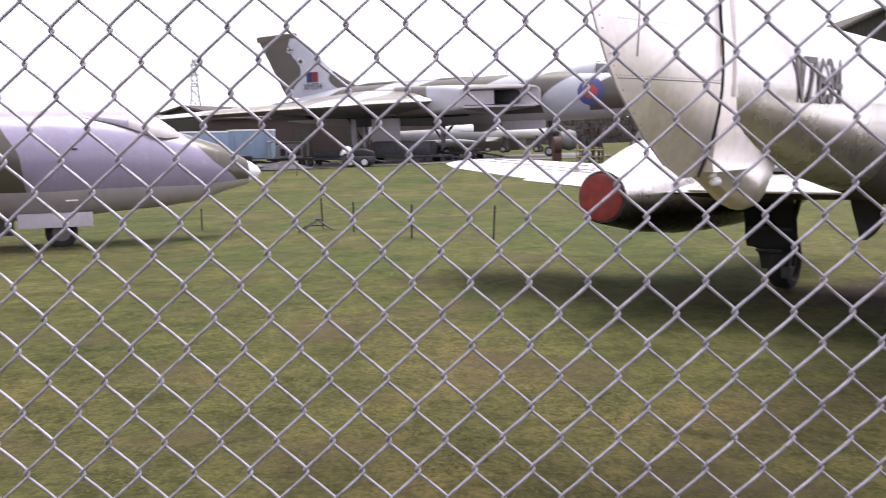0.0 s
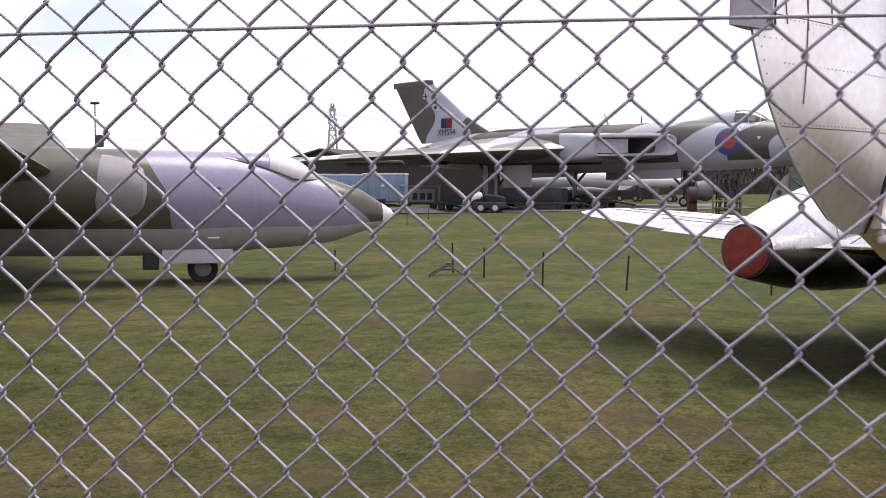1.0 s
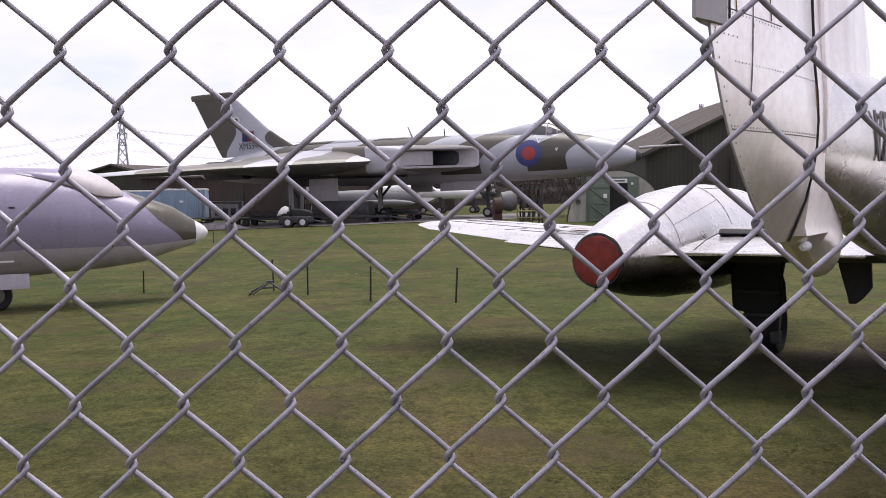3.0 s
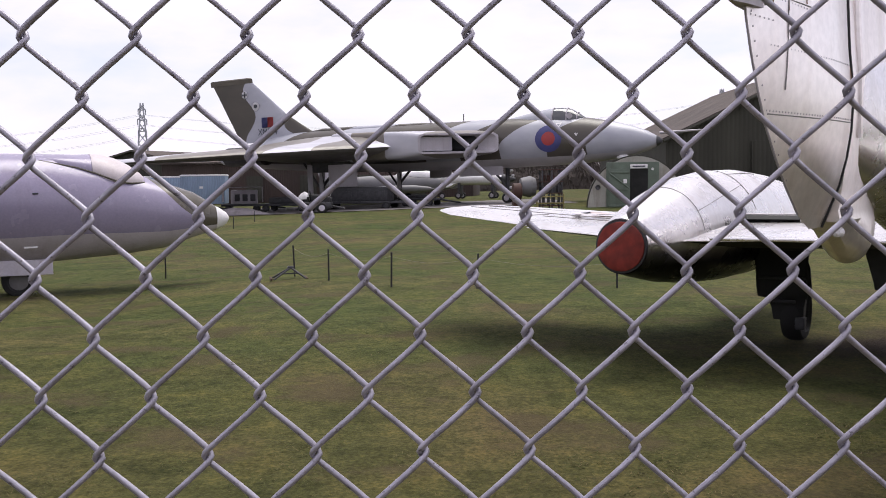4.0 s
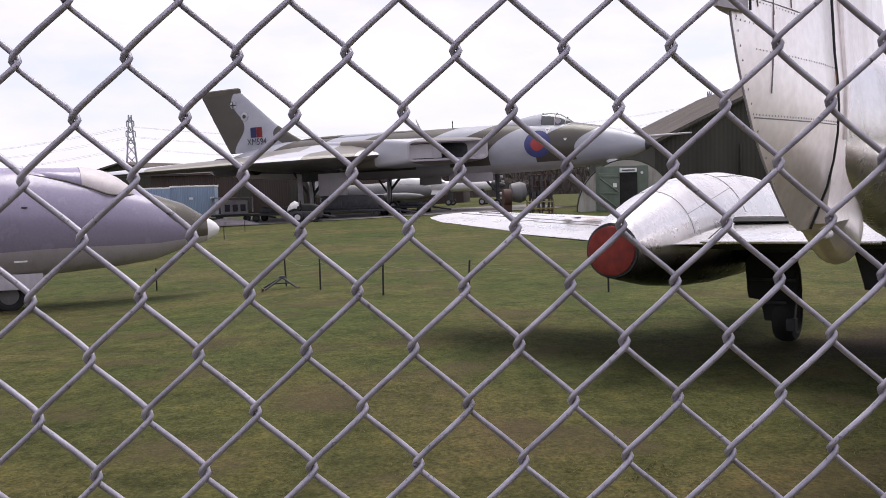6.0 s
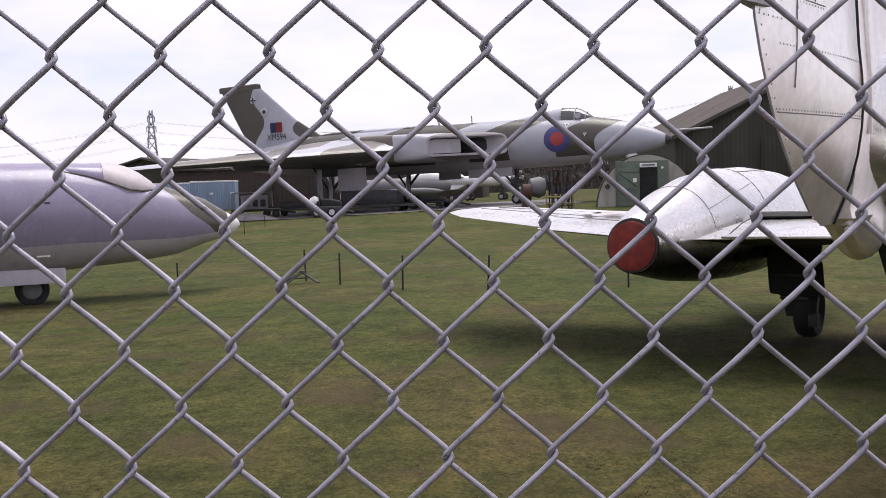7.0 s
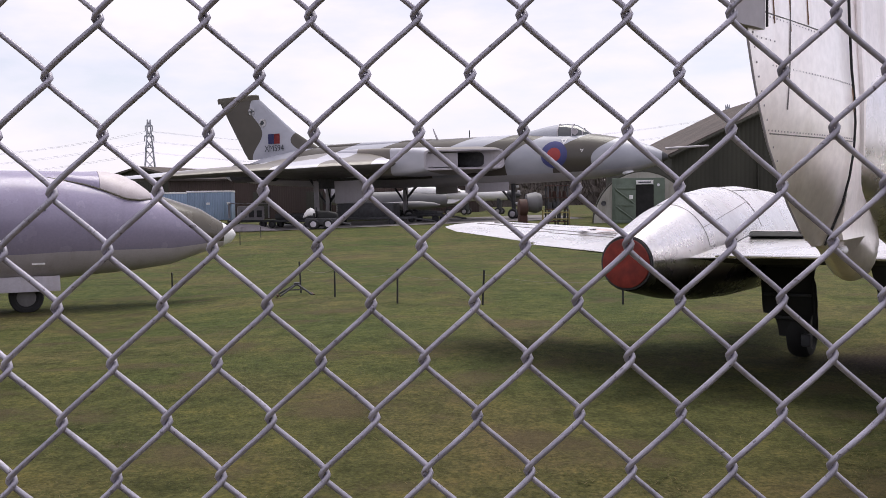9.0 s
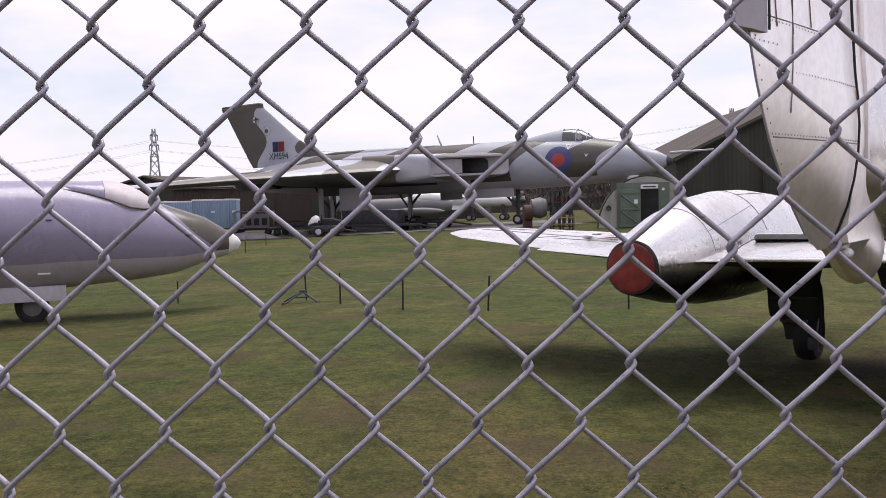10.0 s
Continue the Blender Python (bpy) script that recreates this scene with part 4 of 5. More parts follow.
# ---- the grey bomber's nose ----
def grey_bomber():
    t = thing("grey_bomber", pose(-3.68, 19.26, -0.15, 0, 0, 24.0), "grey twin-jet bomber with a white nose tip and pale belly", "aircraft")
    rows = [(0.0, 1.08, 0.03, 0.03), (-0.06, 1.08, 0.12, 0.12), (-0.2, 1.085, 0.2, 0.21), (-0.28, 1.09, 0.235, 0.245)]
    part("nose_tip", loft([oval(x, 0, z, w, h) for x, z, w, h in rows]), M_WHITE, t, "white nose tip")
    rows = [(-0.28, 1.09, 0.24, 0.25, 0.25), (-0.7, 1.13, 0.42, 0.48, 0.40), (-1.3, 1.22, 0.63, 0.60, 0.69), (-2.0, 1.31, 0.79, 0.74, 0.87), (-2.6, 1.36, 0.88, 0.90, 0.96), (-3.3, 1.40, 0.93, 0.96, 1.05),
            (-4.0, 1.42, 0.97, 0.95, 1.14), (-4.75, 1.42, 0.97, 0.96, 1.14), (-5.3, 1.43, 0.97, 0.96, 1.15), (-6.0, 1.43, 0.97, 0.97, 1.15), (-10.0, 1.45, 0.97, 0.97, 1.12), (-14.0, 1.6, 0.75, 0.78, 0.8), (-18.0, 1.8, 0.35, 0.4, 0.4), (-19.3, 1.9, 0.1, 0.12, 0.12)]
    body = part("fuselage", loft([oval(x, 0, z, w, a, b) for x, z, w, a, b in rows], mats=lambda k, i: 1 if 21 <= i <= 32 else 0), [M_SEACAMO, M_BELLY], t, "sea-grey fuselage with pale grey belly")
    # teardrop canopy
    rows = [(-1.60, 1.82, 0.08, 0.03), (-1.72, 1.82, 0.44, 0.17), (-1.95, 1.815, 0.595, 0.35), (-2.2, 1.85, 0.665, 0.44), (-2.45, 1.94, 0.665, 0.41), (-2.64, 2.03, 0.615, 0.335)]
    part("canopy", loft([oval(x, 0.0, z, w, h, 0.3, 32) for x, z, w, h in rows]), M_COVER, t, "pale pinkish cover over the teardrop canopy")
    rows = [(-2.645, 2.03, 0.61, 0.33), (-2.9, 2.10, 0.575, 0.25), (-3.2, 2.17, 0.53, 0.19), (-3.55, 2.24, 0.36, 0.11)]
    part("canopy_fairing", loft([oval(x, 0.0, z, w, h, 0.3, 32) for x, z, w, h in rows]), M_SEAGREY, t, "grey fairing behind the canopy")
    rim = [(-1.58, 0.05, 1.85), (-1.70, 0.43, 1.815), (-1.95, 0.605, 1.80), (-2.2, 0.675, 1.835), (-2.6, 0.645, 1.995), (-2.9, 0.585, 2.095), (-3.25, 0.535, 2.17), (-3.55, 0.46, 2.23)]
    for s in (-1, 1):
        part("canopy_sill", tube([(x, s * y, z) for x, y, z in rim], 0.018, 6), M_OLIVE, t, "dark sealing strip round the canopy")
        part("step_slot", box(0.10, 0.03, 0.03, 0.008, (-3.65, s * 0.93, 1.62)), M_INK, t)
        part("pale_stencil", box(0.22, 0.012, 0.03, 0.0, (-3.75, s * 0.825, 0.66)), M_WHITE, t)
    # nose gear with big pale door
    leg = part("nose_leg", tube([(-4.05, 0, 0.05), (-4.0, 0, 0.6)], 0.09, 10), M_DARKMETAL, t)
    for dy in (-0.2, 0.2):
        wheel(t, (-3.95, dy, 0.03), 0.30, 0.16, rim=M_RIM)
    for s in (-1, 1):
        part("gear_door", box(1.35, 0.04, 0.28, 0.015, (-4.05, s * 0.5, 0.15)), M_DOORGREY, t, "pale nose gear door hanging open")
    part("bay_door", box(0.3, 0.7, 0.4, 0.02, (-4.95, 0, 0.02)), M_DARKMETAL, t)
    # wings and nacelles
    for s in (-1, 1):
        part("wing", loft([aerofoil((-6.2, s * 0.7, 1.5), (-12.0, s * 0.7, 1.45), 0.75), aerofoil((-6.4, s * 3.5, 1.95), (-11.8, s * 3.5, 1.9), 0.5), aerofoil((-8.0, s * 9.6, 3.3), (-10.6, s * 9.6, 3.28), 0.2)]), M_OLIVE, t, "dark green wing")
        rows = [(-5.3, 0.3, 0.3), (-5.2, 0.42, 0.42), (-6.0, 0.62, 0.62), (-8.0, 0.66, 0.66), (-11.0, 0.6, 0.6), (-13.0, 0.35, 0.35)]
        part("nacelle", loft([oval(x, s * 2.75, 1.68, w, h) for x, w, h in rows]), M_OLIVE, t, "dark engine nacelle")
        part("intake_cover", loft([[p + V(0, 0, 0.035 * math.sin(9 * p.y + 4 * x) * (p.z < 1.68)) for p in oval(x, s * 2.75, 1.68, w, w * 0.95, w * 1.1)] for x, w in ((-4.92, 0.1), (-4.97, 0.30), (-5.1, 0.42), (-5.3, 0.49), (-5.5, 0.545), (-5.62, 0.56), (-5.72, 0.53))]), M_CANVAS, t, "pale canvas cover over the engine intake")
        wheel(t, (-9.0, s * 2.4, 0.22), 0.45, 0.3)
        part("main_leg", tube([(-9.0, s * 2.2, 0.22), (-9.0, s * 2.2, 1.4)], 0.1, 10), M_DARKMETAL, t)
    part("fin", loft([aerofoil((-15.0, 0, 2.1), (-18.6, 0, 2.1), 0.3, (0, 1, 0)), aerofoil((-17.0, 0, 4.4), (-18.8, 0, 4.4), 0.15, (0, 1, 0))]), M_SEAGREY, t)
    return t


grey_bomber()


# ---- chain-link fence ----
def fence():
    A, B = 0.070, 0.07698
    h, R = B / 2, 0.0021
    t = thing("chain_link_fence", pose(0, 0, 0), "galvanised chain-link fence of interlocked grey wires", "fence")
    bm = bmesh.new()
    pts = []
    rows, steps = 46, 14
    for j in range(rows):
        for q in range(steps):
            s = q / steps
            tri = s if j % 2 == 0 else 1 - s
            # rounded bends hook a little past the knot line; runs alternate front and back
            bend = math.asin(0.975 * math.sin(math.pi * (tri - 0.5))) / math.asin(0.975)
            x = A / 4 + (A / 4 + 1.15 * R) * bend
            y = 1.6 * R * math.sin(math.pi * s) ** 0.5 * (1 if j % 2 == 0 else -1)
            pts.append((x, y, 1.5 + 9 * h - (j + s) * h))
    tube(pts, R, 6, bm)
    me = bpy.data.meshes.new("wire")
    bm.to_mesh(me)
    bm.free()
    for p in me.polygons:
        p.use_smooth = True
    me.materials.append(M_WIRE)
    def hung(x, y, z):
        """The mesh sags, leans and bellies a little."""
        u, v = x - 0.15, z - 1.55
        k = 1 - smooth(0.35, 0.8, max(abs(u), 1.4 * abs(v)))
        return (x - 0.0101 * v + 0.0005 * u + (0.0105 * v * v + 0.0148 * u * v - 0.0067 * u * u) * k,
                y + (-0.0067 * u * u - 0.0420 * v * v - 0.0440 * u * v) * k,
                z - 0.0005 * u + 0.0020 * v + (-0.0017 * u * v - 0.0018 * u * u - 0.0204 * v * v + 0.0135 * u ** 3) * k)

    base = [tuple(v.co) for v in me.vertices]
    for k in range(-52, 78):
        dx, dz = k * A / 2, 0 if k % 2 else -h
        mine = me.copy()
        for v, (x, y, z) in zip(mine.vertices, base):
            v.co = hung(x + dx, y, z + dz)
        w = new("wire", mine)
        w.parent = t
    bm = tube([hung(x, -0.0045, 1.5 + 7 * h + 0.0012 * math.sin(x * 3)) for x in [-1.9 + 0.25 * i for i in range(20)]], 0.0019, 8)
    part("line_wire", bm, M_WIRE, t, "straight straining wire threaded along the mesh")
    return t


fence()


# ---- more materials for the distance ----
def boards(name, col, pitch=1.0, axis="X", depth=0.35, rough=0.75):
    """Corrugated or boarded sheet with stains."""
    m, nt, bs = shade(name, rough)
    co = nt.nodes.new("ShaderNodeTexCoord")
    wv = nt.nodes.new("ShaderNodeTexWave")
    wv.bands_direction = axis
    wv.inputs["Scale"].default_value = pitch
    wv.inputs["Distortion"].default_value = 0.3
    nt.links.new(co.outputs["Object"], wv.inputs["Vector"])
    c = ramp(nt, tex(nt, 0.35, 6, (1, 1, 0.4)), [(0.3, scaled(col, 0.7)), (0.7, scaled(col, 1.3))])
    st = ramp(nt, wv.outputs["Fac"], [(0.0, (1 - depth,) * 3), (0.5, (1, 1, 1))])
    c = blend(nt, c, st, 0.9, "MULTIPLY")
    nt.links.new(c, bs.inputs["Base Color"])
    bump(nt, bs, wv.outputs["Fac"], 0.4, 0.05)
    return m


M_HANGAR = boards("dark_hangar_cladding", (0.044, 0.043, 0.034), 0.9, "X", 0.18, 0.95)
M_ROOF = boards("rusty_roof_sheet", (0.082, 0.066, 0.060), 0.8, "Y", 0.3, 1.0)
M_BROWN = boards("brown_boarding", (0.040, 0.025, 0.021), 1.4, "X", 0.12)
M_GREENDOOR = paint("green_door_paint", (0.105, 0.135, 0.105), 0.6, 0.0, 0.2, 2.0, 30, 0.4)
M_RENDERED = paint("beige_cement", (0.33, 0.32, 0.29), 0.85, 0.0, 0.2, 1.2, 14, 0.6, 0.2)
M_VOID = paint("dark_interior", (0.012, 0.012, 0.012), 0.9)
M_CONTAINER = boards("pale_blue_container", (0.20, 0.27, 0.38), 2.6, "X", 0.15, 0.55)
M_TARMAC = paint("hardstanding", (0.15, 0.135, 0.135), 0.9, 0.0, 0.2, 1.0, 18)
M_HEDGE = paint("winter_hedge", (0.075, 0.062, 0.055), 0.95, 0.0, 0.35, 3.0, 20)
M_TWIG = paint("bare_twigs", (0.10, 0.085, 0.08), 0.9, 0.0, 0.25, 3.0)
# Grey steel made paler: distance haze is put into the colour.
M_PYLON = paint("hazed_grey_steel", (0.36, 0.37, 0.42), 0.6, 0.2, 0.15, 1.0)
M_JETGREY = paint("weathered_mid_grey", (0.15, 0.148, 0.155), 0.5, 0.0, 0.15, 0.8)
M_RUST = paint("rusty_red", (0.055, 0.024, 0.018), 0.8, 0.0, 0.3, 3.0)
M_YELLOW = paint("dull_yellow", (0.22, 0.18, 0.07), 0.7, 0.0, 0.2, 3.0)
M_ROPE = paint("pale_rope", (0.24, 0.23, 0.19), 0.9)


def gable(w, d, eave, ridge, over=0.3):
    """Walls and the two roof slopes of a gabled shed on its front base centre; it runs back along +y."""
    h = w / 2
    walls = loft([[V(-h, y, -0.6), V(h, y, -0.6), V(h, y, eave), V(0, y, ridge), V(-h, y, eave)] for y in (0, d)])
    slopes = []
    for s in (-1, 1):
        k = (ridge - eave) / h
        a, b = V(s * (h + over), 0, eave - k * over), V(0, 0, ridge)
        n = V(s * k, 0, 1).normalized() * 0.16
        slopes.append(loft([[a + V(0, y, 0.02), b + V(0, y, 0.02), b + n + V(0, y, 0), a + n + V(0, y, 0)] for y in (-over, d + over)]))
    return walls, slopes


def shed(name, m, w, d, eave, ridge, wall, label):
    t = thing(name, m, label, "building")
    walls, slopes = gable(w, d, eave, ridge)
    part("wall", walls, wall, t, "dark sheet cladding")
    for b in slopes:
        part("roof", b, M_ROOF, t, "rusty brown roof slope")
    return t


big = shed("hangar", pose(32.6, 76.0, 0.2, 0, 0, -2), 25.5, 34, 4.6, 10.6, M_HANGAR, "large dark olive hangar with a brown gabled roof")
part("sliding_door", box(10.0, 0.15, 4.4, 0.03, (-1.0, -0.12, 0)), M_HANGAR, big, "tall dark sliding door")
for k in range(6):
    part("door_rib", box(0.12, 0.08, 4.4, 0.02, (-6.0 + 2.0 * k, -0.24, 0)), M_HANGAR, big)
part("barge_board", tube([(-13.0, -0.35, 4.4), (0, -0.35, 10.6)], 0.16, 6), M_HANGAR, big, "dark edge board under the roof")
part("barge_board", tube([(13.0, -0.35, 4.4), (0, -0.35, 10.6)], 0.16, 6), M_HANGAR, big)
far = shed("shed", pose(-31.0, 108.0, -0.1, 0, 0, -20), 13.5, 22, 3.9, 5.5, M_HANGAR, "low dark shed with a brown gabled roof")
part("barge_board", tube([(-6.9, -0.35, 3.75), (0, -0.35, 5.5)], 0.1, 6), M_HANGAR, far)
part("barge_board", tube([(6.9, -0.35, 3.75), (0, -0.35, 5.5)], 0.1, 6), M_HANGAR, far)


def boarded_building():
    t = thing("boarded_building", pose(-9.5, 92.0, 0, 0, 0, -8), "long low brown boarded building", "building")
    part("wall", box(30, 8, 4.0, 0.03, (0, 4, -0.4)), M_BROWN, t, "brown boarded wall")
    part("roof", loft([[V(-15.4, y, z), V(15.4, y, z), V(15.4, y, z + 0.15), V(-15.4, y, z + 0.15)] for y, z in ((-0.4, 3.6), (8.4, 4.2))]), M_ROOF, t)
    for k in range(5):
        part("door", box(1.6, 0.1, 2.4, 0.02, (-11 + 5.2 * k, -0.06, 0)), M_HANGAR, t)


boarded_building()


def nissen_hut():
    t = thing("nissen_hut", pose(10.75, 46.4, 0.16, 0, 0, -10), "round-topped cement hut with green doors, one leaf open", "hut")
    R = 2.35
    arc = lambda r: [(r * math.cos(radians(a)), max(0, r * math.sin(radians(a)) * 1.1)) for a in range(0, 181, 9)]
    part("end_wall", loft([[V(x, y, z) for x, z in arc(R)] for y in (0, 0.25)]), M_RENDERED, t, "stained beige cement end wall")
    part("vault", loft([[V(x, y, z) for x, z in arc(R + 0.06)] + [V(x, y, z) for x, z in arc(R - 0.1)[::-1]] for y in (0.26, 9.0)]), M_HANGAR, t, "dark corrugated vault")
    part("door_surround", box(2.5, 0.1, 2.3, 0.02, (-0.2, -0.06, 0)), M_GREENDOOR, t, "green boarded door surround")
    part("doorway", box(0.85, 0.06, 1.95, 0.0, (0.1, -0.12, 0.02)), M_VOID, t, "dark open doorway")
    part("sign", box(0.82, 0.03, 0.2, 0.008, (0.1, -0.14, 1.99)), M_WHITE, t, "small white sign over the door")
    part("sign_bar", box(0.6, 0.012, 0.06, 0.0, (0.1, -0.165, 2.06)), M_INK, t)
    leaf = part("door_leaf", box(1.0, 0.06, 1.95, 0.015, (-0.82, -0.18, 0.02)), M_GREENDOOR, t, "green door leaf standing open")
    for z in (0.15, 0.95, 1.75):
        part("ledge", box(0.96, 0.04, 0.11, 0.01, (-0.82, -0.225, z)), M_GREENDOOR, leaf)
    for z in (0.2, 1.0):
        part("brace", tube([(-1.27, -0.235, z + 0.75), (-0.37, -0.235, z + 0.05)], 0.045, 6), M_GREENDOOR, leaf)
    part("notice", box(0.17, 0.02, 0.2, 0.004, (-0.55, -0.24, 1.28)), M_WHITE, leaf, "white notice on the door")
    part("vent", spun([(-0.02, 0.01), (-0.05, 0.12), (0.02, 0.13)], "y", 14, None, (-1.85, -0.02, 1.1)), M_DARKMETAL, t, "round vent")
    for x, y in ((0.75, 2.3),):
        part("lamp", spun([(-0.03, 0.01), (-0.07, 0.06), (0.02, 0.07)], "y", 10, None, (x, -0.13, y * 0.85)), M_WHITE, t)


nissen_hut()


def container(m, w, h, label):
    t = thing("container", m, label, "container", "blue containers")
    part("body", box(w, 2.2, h, 0.04), M_CONTAINER, t, "pale blue ribbed sides")
    part("lid", box(w + 0.06, 2.26, 0.12, 0.03, (0, 0, h - 0.02)), M_WHITE, t, "white roof edge")
    for k in range(int(w / 0.75)):
        part("rib", box(0.06, 0.05, h - 0.3, 0.01, (-w / 2 + 0.4 + 0.75 * k, -1.12, 0.1)), M_CONTAINER, t)
        if k % 2:
            part("label_plate", box(0.26, 0.02, 0.16, 0.005, (-w / 2 + 0.75 + 0.75 * k, -1.125, h * 0.55)), M_WHITE, t)
    for x in (-w / 2 + 0.2, w / 2 - 0.2):
        part("skid", box(0.25, 2.0, 0.14, 0.02, (x, 0, -0.13)), M_DARKMETAL, t)


container(pose(-20.6, 76.0, 0.22, 0, 0, 6), 5.6, 2.0, "pale blue metal container with a white roof edge")
container(pose(-15.6, 72.5, 0.22, 0, 0, 4), 3.2, 2.05, "short pale blue container with doors")
container(pose(-24.8, 78.0, 0.22, 0, 0, 6), 3.0, 1.8, "pale blue metal container beside another")


def trolley(m, label, w=3.0, tall=1.0, paintwork=None):
    t = thing("equipment_trolley", m, label, "trolley", "ground equipment")
    part("deck", box(w, 1.5, 0.14, 0.03, (0, 0, 0.34)), M_DARKMETAL, t, "dark steel deck")
    part("engine_box", box(w * 0.62, 1.2, tall, 0.08, (0.1, 0, 0.48)), paintwork or M_PALEGREY, t, "boxy equipment housing")
    for k in range(3):
        part("vent", box(w * 0.12, 0.03, tall * 0.5, 0.01, (-w * 0.12 + k * w * 0.18, -0.62, 0.48 + tall * 0.2)), M_DARKMETAL, t)
    for x in (-w / 2 + 0.1, w / 2 - 0.1) if tall > 0.8 else ():
        part("hoop", tube([(x, -0.6, 0.6), (x, -0.6, 1.5), (x, 0.6, 1.5), (x, 0.6, 0.6)], 0.04, 6), M_PALEGREY, t, "tubular guard hoop")
    if tall > 0.8:
        part("rail", tube([(-w / 2 + 0.1, -0.6, 1.5), (w / 2 - 0.1, -0.6, 1.5)], 0.035, 6), M_PALEGREY, t)
    part("drawbar", tube([(w / 2, 0, 0.4), (w / 2 + 1.3, 0, 0.2)], 0.06, 6), M_DARKMETAL, t)
    for x in (-w * 0.32, w * 0.32):
        for y in (-0.7, 0.7):
            wheel(t, (x, y, 0.22), 0.22, 0.15, rim=M_DARKMETAL)


def on_ground(x, y, turn=0.0, dz=0.0):
    return pose(x, y, ground_z(x, y) + dz, 0, 0, turn)


trolley(on_ground(-10.6, 60.0, 8), "grey generator trolley with guard rails", 2.6, 0.85)
trolley(on_ground(-7.4, 56.6, -12), "dark low bomb trolley under the wing", 3.4, 0.35, M_DARKMETAL)
trolley(on_ground(-3.1, 56.0, -18), "dark boxy equipment trolley behind the wheels", 5.6, 0.79, M_DARKMETAL)
trolley(on_ground(0.4, 58.6, -20), "dark low equipment trolley beneath the belly", 2.4, 0.2, M_DARKMETAL)
trolley(on_ground(-13.4, 57.6, 10), "low flat trolley on the hardstanding", 3.0, 0.3, M_TARMAC)


def tow_tractor(m):
    t = thing("tow_tractor", m, "low dark tow tractor with a white sheet thrown over its seat", "tractor", "ground equipment")
    part("chassis", box(1.7, 1.1, 0.35, 0.06, (0, 0, 0.22)), M_DARKMETAL, t, "dark chassis")
    part("bonnet", loft([rounded(x, 0, z, w, h, 0.1) for x, z, w, h in ((-0.2, 0.75, 0.8, 0.45), (0.3, 0.74, 0.8, 0.44), (0.75, 0.68, 0.74, 0.34), (0.84, 0.66, 0.6, 0.24))]), M_BLACK, t, "dark rounded bonnet")
    part("seat", box(0.4, 0.6, 0.3, 0.06, (-0.55, 0, 0.55)), M_BLACK, t)
    part("sheet", loft([oval(x, 0.0, z, w, h, 0.06, 20, 2.6) for x, z, w, h in ((-1.02, 0.62, 0.05, 0.03), (-0.95, 0.64, 0.30, 0.18), (-0.8, 0.7, 0.40, 0.33), (-0.6, 0.76, 0.38, 0.38), (-0.42, 0.74, 0.28, 0.30), (-0.34, 0.7, 0.05, 0.05))]), M_WHITE, t, "rumpled white sheet")
    part("steering_column", tube([(-0.25, 0, 0.6), (-0.32, 0, 1.15)], 0.03, 8), M_BLACK, t)
    part("hitch", tube([(0.85, 0, 0.35), (1.5, -0.1, 0.22)], 0.05, 8), M_DARKMETAL, t)
    for x in (-0.42, 0.36):
        for y in (-0.55, 0.55):
            wheel(t, (x, y, 0.26), 0.28, 0.2, rim=M_DOORGREY)
    return t


tow_tractor(on_ground(-5.25, 51.7, 0))


def tarpaulin_heap(m):
    t = thing("tarpaulin", m, "crumpled pale tarpaulin lying on the hardstanding", "tarpaulin")
    part("fold", loft([oval(x, 0, 0.0, w, h, 0.02, 18, 2.4) for x, w, h in ((-1.3, 0.1, 0.05), (-1.0, 0.5, 0.32), (-0.3, 0.6, 0.42), (0.5, 0.55, 0.36), (1.1, 0.4, 0.2), (1.35, 0.1, 0.04))]), M_CANVAS, t)
    part("fold", loft([oval(x, -0.35, 0.0, w, h, 0.02, 18, 2.4) for x, w, h in ((-0.6, 0.08, 0.05), (-0.2, 0.35, 0.3), (0.6, 0.4, 0.28), (1.5, 0.2, 0.1), (1.7, 0.05, 0.03))]), M_CANVAS, t)


tarpaulin_heap(on_ground(-9.4, 52.3, 6))


def hardstanding():
    xs, ys = [-30 + 1.5 * i for i in range(27)], [50.8 + 1.4 * j for j in range(12)]
    bm = bmesh.new()
    g = {}
    for i, x in enumerate(xs):
        for j, y in enumerate(ys):
            yy = y + (0.8 * noise.noise(V(x * 0.2, 7, 0)) if j in (0, 11) else 0) + 2.0 * smooth(-12, 10, x) * (1 - j / 11)
            g[i, j] = bm.verts.new((x, yy, ground_z(x, yy) + 0.03))
    for i in range(len(xs) - 1):
        for j in range(len(ys) - 1):
            bm.faces.new((g[i, j], g[i + 1, j], g[i + 1, j + 1], g[i, j + 1]))
    ob = part("pavement", bm, M_TARMAC)
    tagged(ob, "worn grey hardstanding under the bomber", "pavement", kind="structure")


hardstanding()


